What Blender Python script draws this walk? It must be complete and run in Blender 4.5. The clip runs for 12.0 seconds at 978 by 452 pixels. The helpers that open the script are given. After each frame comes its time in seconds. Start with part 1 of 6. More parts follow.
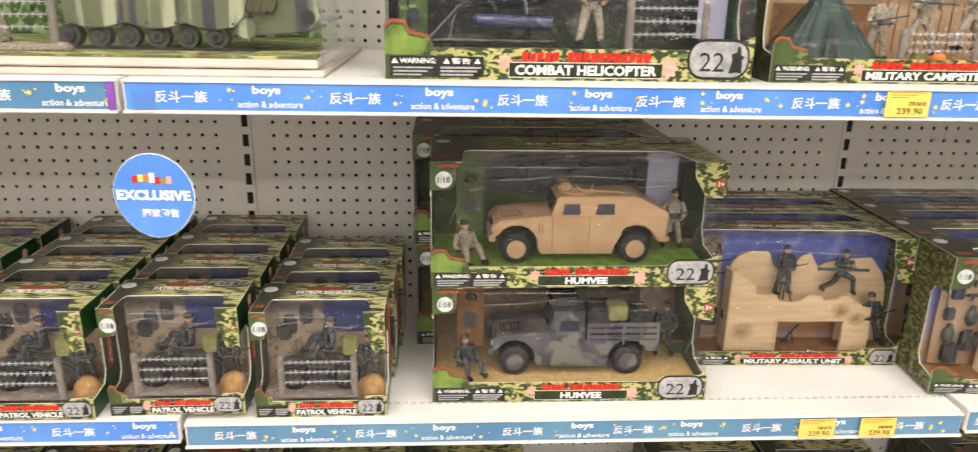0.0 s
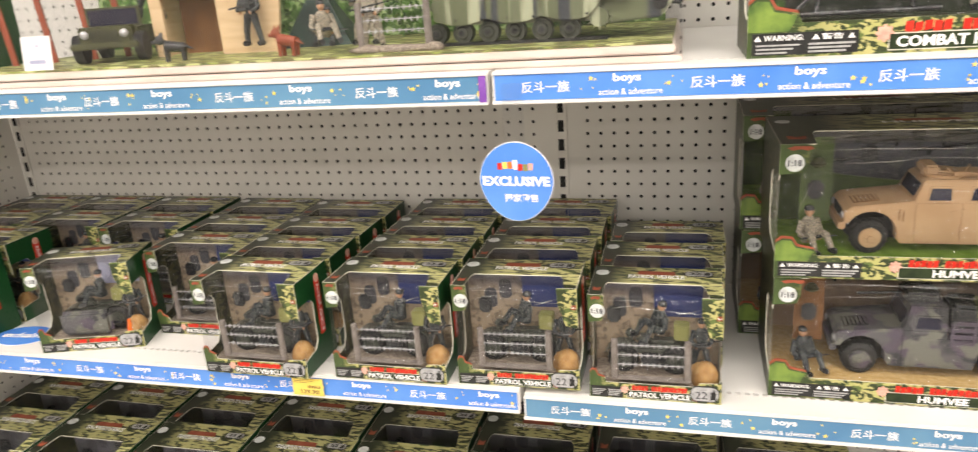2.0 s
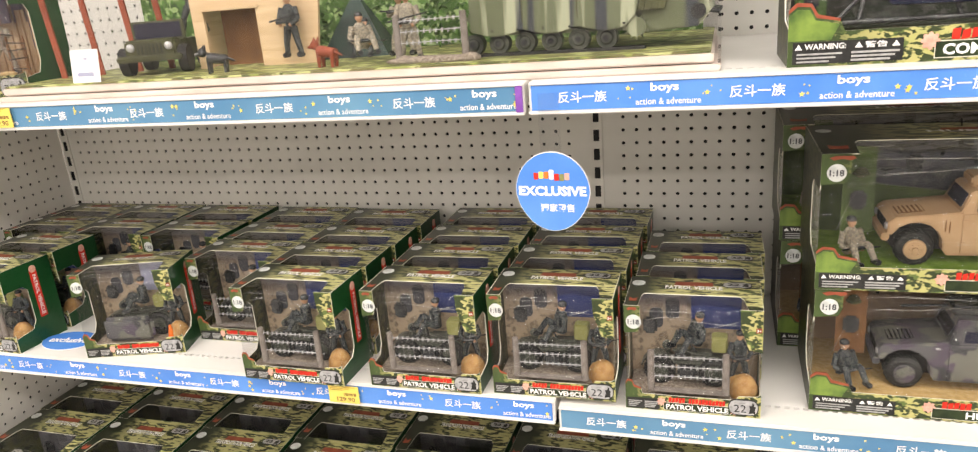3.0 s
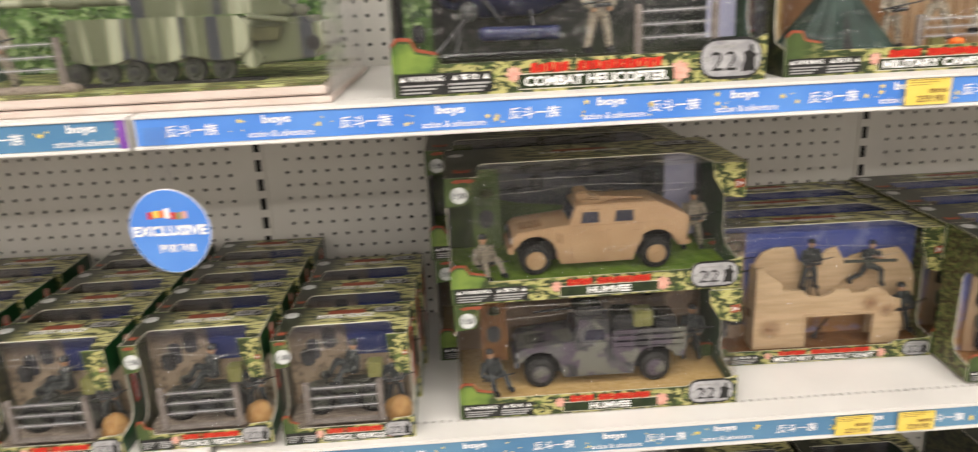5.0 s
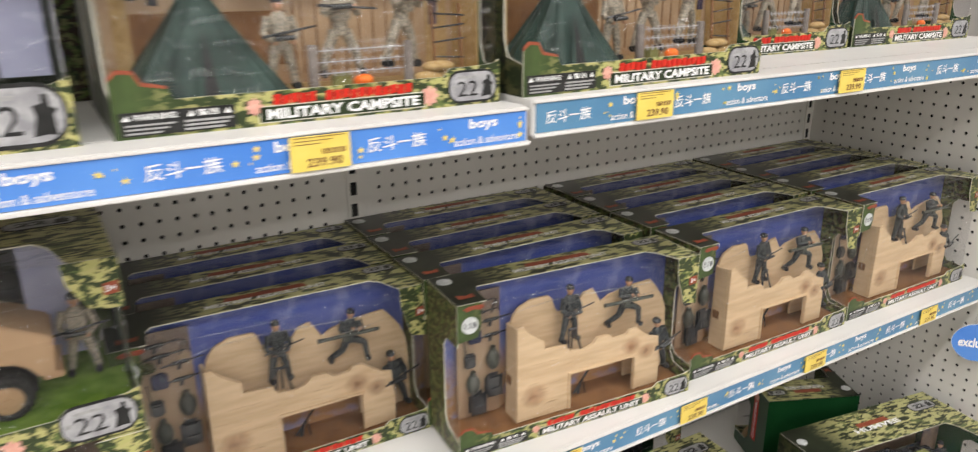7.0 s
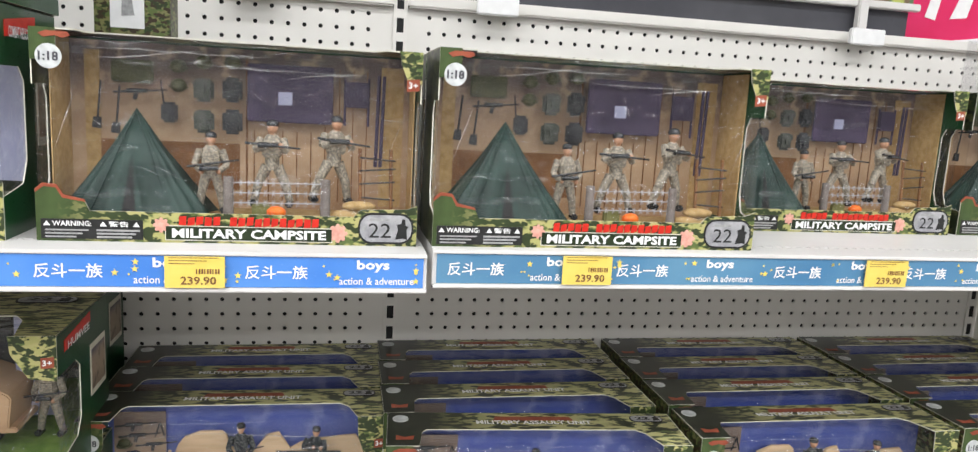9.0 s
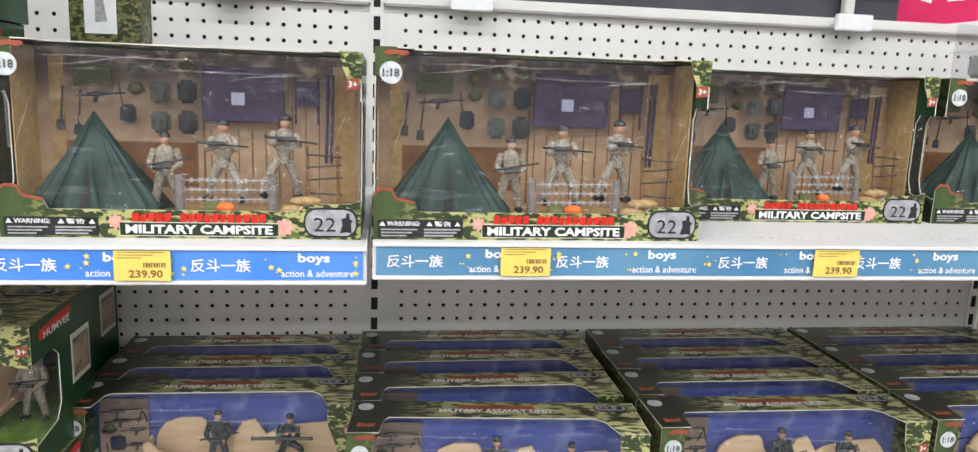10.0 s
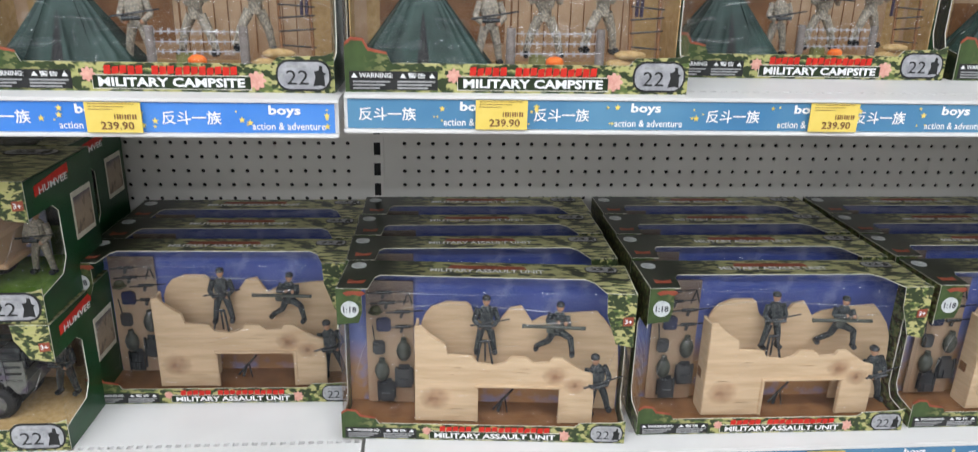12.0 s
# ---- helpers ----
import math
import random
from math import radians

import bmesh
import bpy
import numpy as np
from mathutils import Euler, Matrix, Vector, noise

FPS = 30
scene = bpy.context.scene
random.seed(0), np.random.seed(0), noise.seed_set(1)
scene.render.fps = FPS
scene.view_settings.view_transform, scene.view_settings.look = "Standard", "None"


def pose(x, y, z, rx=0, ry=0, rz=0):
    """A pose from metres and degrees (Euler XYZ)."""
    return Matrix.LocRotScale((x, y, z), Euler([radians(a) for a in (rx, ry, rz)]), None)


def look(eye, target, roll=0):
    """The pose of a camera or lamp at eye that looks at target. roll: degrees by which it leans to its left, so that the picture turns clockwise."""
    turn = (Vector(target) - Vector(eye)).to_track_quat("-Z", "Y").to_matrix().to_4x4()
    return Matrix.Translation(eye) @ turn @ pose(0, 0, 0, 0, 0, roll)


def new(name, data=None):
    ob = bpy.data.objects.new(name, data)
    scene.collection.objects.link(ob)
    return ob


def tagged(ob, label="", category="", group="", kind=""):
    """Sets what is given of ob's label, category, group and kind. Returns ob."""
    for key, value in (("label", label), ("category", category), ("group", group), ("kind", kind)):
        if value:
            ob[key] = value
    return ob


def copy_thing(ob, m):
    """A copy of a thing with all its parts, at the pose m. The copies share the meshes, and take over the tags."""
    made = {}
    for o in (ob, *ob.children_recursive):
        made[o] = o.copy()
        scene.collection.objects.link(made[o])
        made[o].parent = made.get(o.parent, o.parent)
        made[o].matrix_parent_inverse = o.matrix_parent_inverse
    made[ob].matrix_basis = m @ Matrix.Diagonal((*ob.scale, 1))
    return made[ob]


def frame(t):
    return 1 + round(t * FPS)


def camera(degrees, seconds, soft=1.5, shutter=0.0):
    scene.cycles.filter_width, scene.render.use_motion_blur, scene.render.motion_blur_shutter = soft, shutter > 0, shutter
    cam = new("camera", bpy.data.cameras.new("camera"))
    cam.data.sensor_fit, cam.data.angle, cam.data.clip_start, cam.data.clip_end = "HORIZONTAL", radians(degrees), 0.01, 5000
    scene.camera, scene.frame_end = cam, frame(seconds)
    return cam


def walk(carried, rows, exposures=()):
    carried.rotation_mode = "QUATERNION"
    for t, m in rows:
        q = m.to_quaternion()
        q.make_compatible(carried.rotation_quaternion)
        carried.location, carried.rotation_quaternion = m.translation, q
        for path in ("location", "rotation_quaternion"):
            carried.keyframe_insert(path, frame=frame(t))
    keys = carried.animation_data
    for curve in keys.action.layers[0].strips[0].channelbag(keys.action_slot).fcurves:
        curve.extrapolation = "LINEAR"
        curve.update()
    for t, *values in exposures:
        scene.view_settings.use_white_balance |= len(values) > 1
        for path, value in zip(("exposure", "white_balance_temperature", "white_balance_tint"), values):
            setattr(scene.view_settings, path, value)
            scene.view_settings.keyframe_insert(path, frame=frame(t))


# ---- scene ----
cam = camera(66.5, 12.0, 1.2, 0.5)
PATH = [
    (0, (0.055, 0.015, 1.471), (0.17, 1.918, 0.867), 1.1),
    (0.5, (0.025, 0.017, 1.469), (0.051, 1.921, 0.858), 0.4),
    (1, (-0.02, 0.018, 1.472), (-0.118, 1.918, 0.854), -0.6),
    (1.5, (-0.067, 0.012, 1.481), (-0.414, 1.878, 0.851), -3.2),
    (2, (-0.091, 0.004, 1.48), (-0.6, 1.831, 0.843), -4.2),
    (2.5, (-0.096, 0.002, 1.483), (-0.7, 1.805, 0.866), -5.0),
    (4.5, (-0.036, 0.013, 1.476), (-0.244, 1.914, 0.891), -3.1),
    (5, (0.052, 0.031, 1.482), (0.127, 1.939, 0.888), -2.7),
    (5.5, (0.143, 0.046, 1.486), (0.389, 1.943, 0.902), -1.7),
    (6, (0.228, 0.101, 1.498), (0.823, 1.899, 0.855), -0.3),
    (6.5, (0.312, 0.213, 1.493), (1.197, 1.885, 0.843), 0.1),
    (7, (0.425, 0.286, 1.493), (1.411, 1.906, 0.858), -0.4),
    (7.5, (0.614, 0.299, 1.497), (1.338, 2.077, 0.937), 2.3),
    (9.5, (0.818, 0.132, 1.53), (1.176, 2.077, 1.229), 2.8),
    (10, (0.892, 0.127, 1.533), (1.174, 2.076, 1.185), 2.1),
    (10.5, (0.933, 0.121, 1.529), (1.161, 2.07, 1.142), 1.4),
    (11, (0.954, 0.121, 1.523), (1.137, 2.059, 1.065), 1.3),
    (11.5, (0.964, 0.126, 1.511), (1.127, 2.036, 0.94), 1.3),
    (12, (0.972, 0.127, 1.499), (1.134, 2.011, 0.847), 1.4),
]
EXPOSURES = [(0.0, -0.16, 6850, 11), (2.7, -0.06, 6850, 11), (5.0, -0.44, 6750, 11), (6.5, -0.52, 6450, 11), (7.5, -0.50, 6200, 9), (9.5, -0.38, 5900, 9), (10.5, -0.44, 5800, 9), (12.0, -0.58, 5650, 8)]
walk(cam, [(t, look(eye, target, roll)) for t, eye, target, roll in PATH], EXPOSURES)

# ---- light ----
world = bpy.data.worlds.new("store_air")
world.use_nodes = True
world.node_tree.nodes["Background"].inputs[0].default_value = (0.9, 0.95, 1.0, 1)
world.node_tree.nodes["Background"].inputs[1].default_value = 0.03
scene.world = world
LAMP_POWER = 45.0
LAMP_PLACES = [(x, y) for y in (0.0, -1.3, -3.4, -5.7, -8.0, -10.3) for x in (-2.5, 0.0, 2.5)]
CEILING = 3.1


# ---- materials ----
def nodes_of(name):
    m = bpy.data.materials.new(name)
    m.use_nodes = True
    return m, m.node_tree.nodes, m.node_tree.links, m.node_tree.nodes["Principled BSDF"]


def noise_node(n, l, scale, detail=3.0, coord="Object", stretch=(1, 1, 1)):
    tc = n.new("ShaderNodeTexCoord")
    mp = n.new("ShaderNodeMapping")
    mp.inputs["Scale"].default_value = stretch
    t = n.new("ShaderNodeTexNoise")
    t.inputs["Scale"].default_value = scale
    t.inputs["Detail"].default_value = detail
    l.new(tc.outputs[coord], mp.inputs[0])
    l.new(mp.outputs[0], t.inputs["Vector"])
    return t


def ramp(n, l, src, stops, mode="LINEAR"):
    r = n.new("ShaderNodeValToRGB")
    r.color_ramp.interpolation = mode
    e = r.color_ramp.elements
    while len(e) < len(stops):
        e.new(0.5)
    for k, (p, c) in zip(e, stops):
        k.position, k.color = p, (*c, 1)
    l.new(src, r.inputs[0])
    return r


def mix(n, l, fac, a, b):
    m = n.new("ShaderNodeMix")
    m.data_type = "RGBA"
    for sock, v in ((m.inputs["Factor"], fac), (m.inputs["A"], a), (m.inputs["B"], b)):
        if isinstance(v, (tuple, float)):
            sock.default_value = (*v, 1) if isinstance(v, tuple) else v
        else:
            l.new(v, sock)
    return m.outputs["Result"]


def surface(name, a, b, scale=30.0, rough=0.5, metal=0.0, bump=0.1, fine=400.0, coat=0.0, grain=(1, 1, 1)):
    """Two tones by a coarse noise, a fine grain in the roughness and the relief."""
    m, n, l, p = nodes_of(name)
    big = noise_node(n, l, scale, 4.0, "Object", grain)
    small = noise_node(n, l, fine, 2.0, "Object", grain)
    r = ramp(n, l, big.outputs[0], [(0.35, a), (0.65, b)])
    l.new(r.outputs[0], p.inputs["Base Color"])
    rr = n.new("ShaderNodeMapRange")
    rr.inputs["To Min"].default_value, rr.inputs["To Max"].default_value = rough * 0.75, min(1, rough * 1.25)
    l.new(small.outputs[0], rr.inputs["Value"])
    l.new(rr.outputs[0], p.inputs["Roughness"])
    p.inputs["Metallic"].default_value = metal
    p.inputs["Coat Weight"].default_value = coat
    p.inputs["Specular IOR Level"].default_value = 0.25
    if bump:
        bn = n.new("ShaderNodeBump")
        bn.inputs["Strength"].default_value, bn.inputs["Distance"].default_value = bump, 0.0008
        l.new(small.outputs[0], bn.inputs["Height"])
        l.new(bn.outputs[0], p.inputs["Normal"])
    return m


def camo(name, colours, scale=34.0, stretch=(1, 1, 1.7), rough=0.38, shade=None, coord="Object", coat=0.08):
    """Printed camouflage in four inks; shade: an ink that covers the start of the panel's width."""
    m, n, l, p = nodes_of(name)
    c = None
    for k, ink in enumerate(colours):
        if c is None:
            c = ink
            continue
        t = noise_node(n, l, scale * (1 + 0.23 * k), 2.5, coord, tuple(s * (1 + 0.13 * k) for s in stretch))
        r = ramp(n, l, t.outputs[0], [(0.5, (0, 0, 0)), (0.54, (1, 1, 1))])
        c = mix(n, l, r.outputs[0], c, ink)
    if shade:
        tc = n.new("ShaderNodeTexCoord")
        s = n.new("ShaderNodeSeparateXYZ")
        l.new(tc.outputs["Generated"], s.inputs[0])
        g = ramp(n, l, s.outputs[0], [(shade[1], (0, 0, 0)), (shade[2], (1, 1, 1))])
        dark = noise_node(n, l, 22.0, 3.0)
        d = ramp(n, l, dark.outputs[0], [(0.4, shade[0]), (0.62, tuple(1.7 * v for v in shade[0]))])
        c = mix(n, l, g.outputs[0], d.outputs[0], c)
    l.new(c, p.inputs["Base Color"])
    p.inputs["Roughness"].default_value = rough
    p.inputs["Specular IOR Level"].default_value = 0.25
    p.inputs["Coat Weight"].default_value, p.inputs["Coat Roughness"].default_value = coat, 0.15
    return m


def film(name, tint=0.93, gloss_rough=0.06, wave=0.7, scale=26.0, sheen=0.024):
    """Thin clear plastic: mostly clear, with a mirror sheen that grows at the grazing angle."""
    m, n, l, p = nodes_of(name)
    n.remove(p)
    tr, gl, fr, mx = n.new("ShaderNodeBsdfTransparent"), n.new("ShaderNodeBsdfGlossy"), n.new("ShaderNodeLayerWeight"), n.new("ShaderNodeMixShader")
    tr.inputs[0].default_value = (tint, tint, tint * 1.005, 1)
    gl.inputs["Roughness"].default_value = gloss_rough
    gl.inputs["Color"].default_value = (1, 1, 1, 1)
    fr.inputs[0].default_value = 0.5
    pw, ad = n.new("ShaderNodeMath"), n.new("ShaderNodeMath")
    pw.operation, ad.operation = "POWER", "MULTIPLY_ADD"
    pw.inputs[1].default_value, ad.inputs[1].default_value, ad.inputs[2].default_value = 5.0, 0.94, sheen
    l.new(fr.outputs["Facing"], pw.inputs[0])
    l.new(pw.outputs[0], ad.inputs[0])
    t = noise_node(n, l, scale, 2.0, "Object", (1, 1, 2.2))
    bn = n.new("ShaderNodeBump")
    bn.inputs["Strength"].default_value, bn.inputs["Distance"].default_value = wave, 0.02
    l.new(t.outputs[0], bn.inputs["Height"])
    l.new(bn.outputs[0], gl.inputs["Normal"])
    l.new(ad.outputs[0], mx.inputs[0])
    l.new(tr.outputs[0], mx.inputs[1])
    l.new(gl.outputs[0], mx.inputs[2])
    l.new(mx.outputs[0], n["Material Output"].inputs[0])
    return m


def backdrop(name, stops, blotch, scale=14.0, axis=2, rough=0.45):
    """Printed scenery: bands up the card, for camp_card with shade painted in at the top, broken by blotches of a
    second ink.
    """
    m, n, l, p = nodes_of(name)
    tc = n.new("ShaderNodeTexCoord")
    s = n.new("ShaderNodeSeparateXYZ")
    l.new(tc.outputs["Generated"], s.inputs[0])
    t = noise_node(n, l, scale, 4.0)
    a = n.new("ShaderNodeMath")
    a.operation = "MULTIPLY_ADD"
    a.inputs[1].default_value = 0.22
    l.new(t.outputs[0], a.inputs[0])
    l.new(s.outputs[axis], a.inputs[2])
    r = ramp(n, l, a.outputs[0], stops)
    t2 = noise_node(n, l, scale * 3.1, 3.0)
    r2 = ramp(n, l, t2.outputs[0], [(0.52, (0, 0, 0)), (0.66, (0.75, 0.75, 0.75))])
    l.new(mix(n, l, r2.outputs[0], r.outputs[0], blotch), p.inputs["Base Color"])
    p.inputs["Roughness"].default_value = rough
    return m


LIME, FERN, OLIVE = (0.41, 0.40, 0.15), (0.11, 0.15, 0.045), (0.035, 0.05, 0.02)
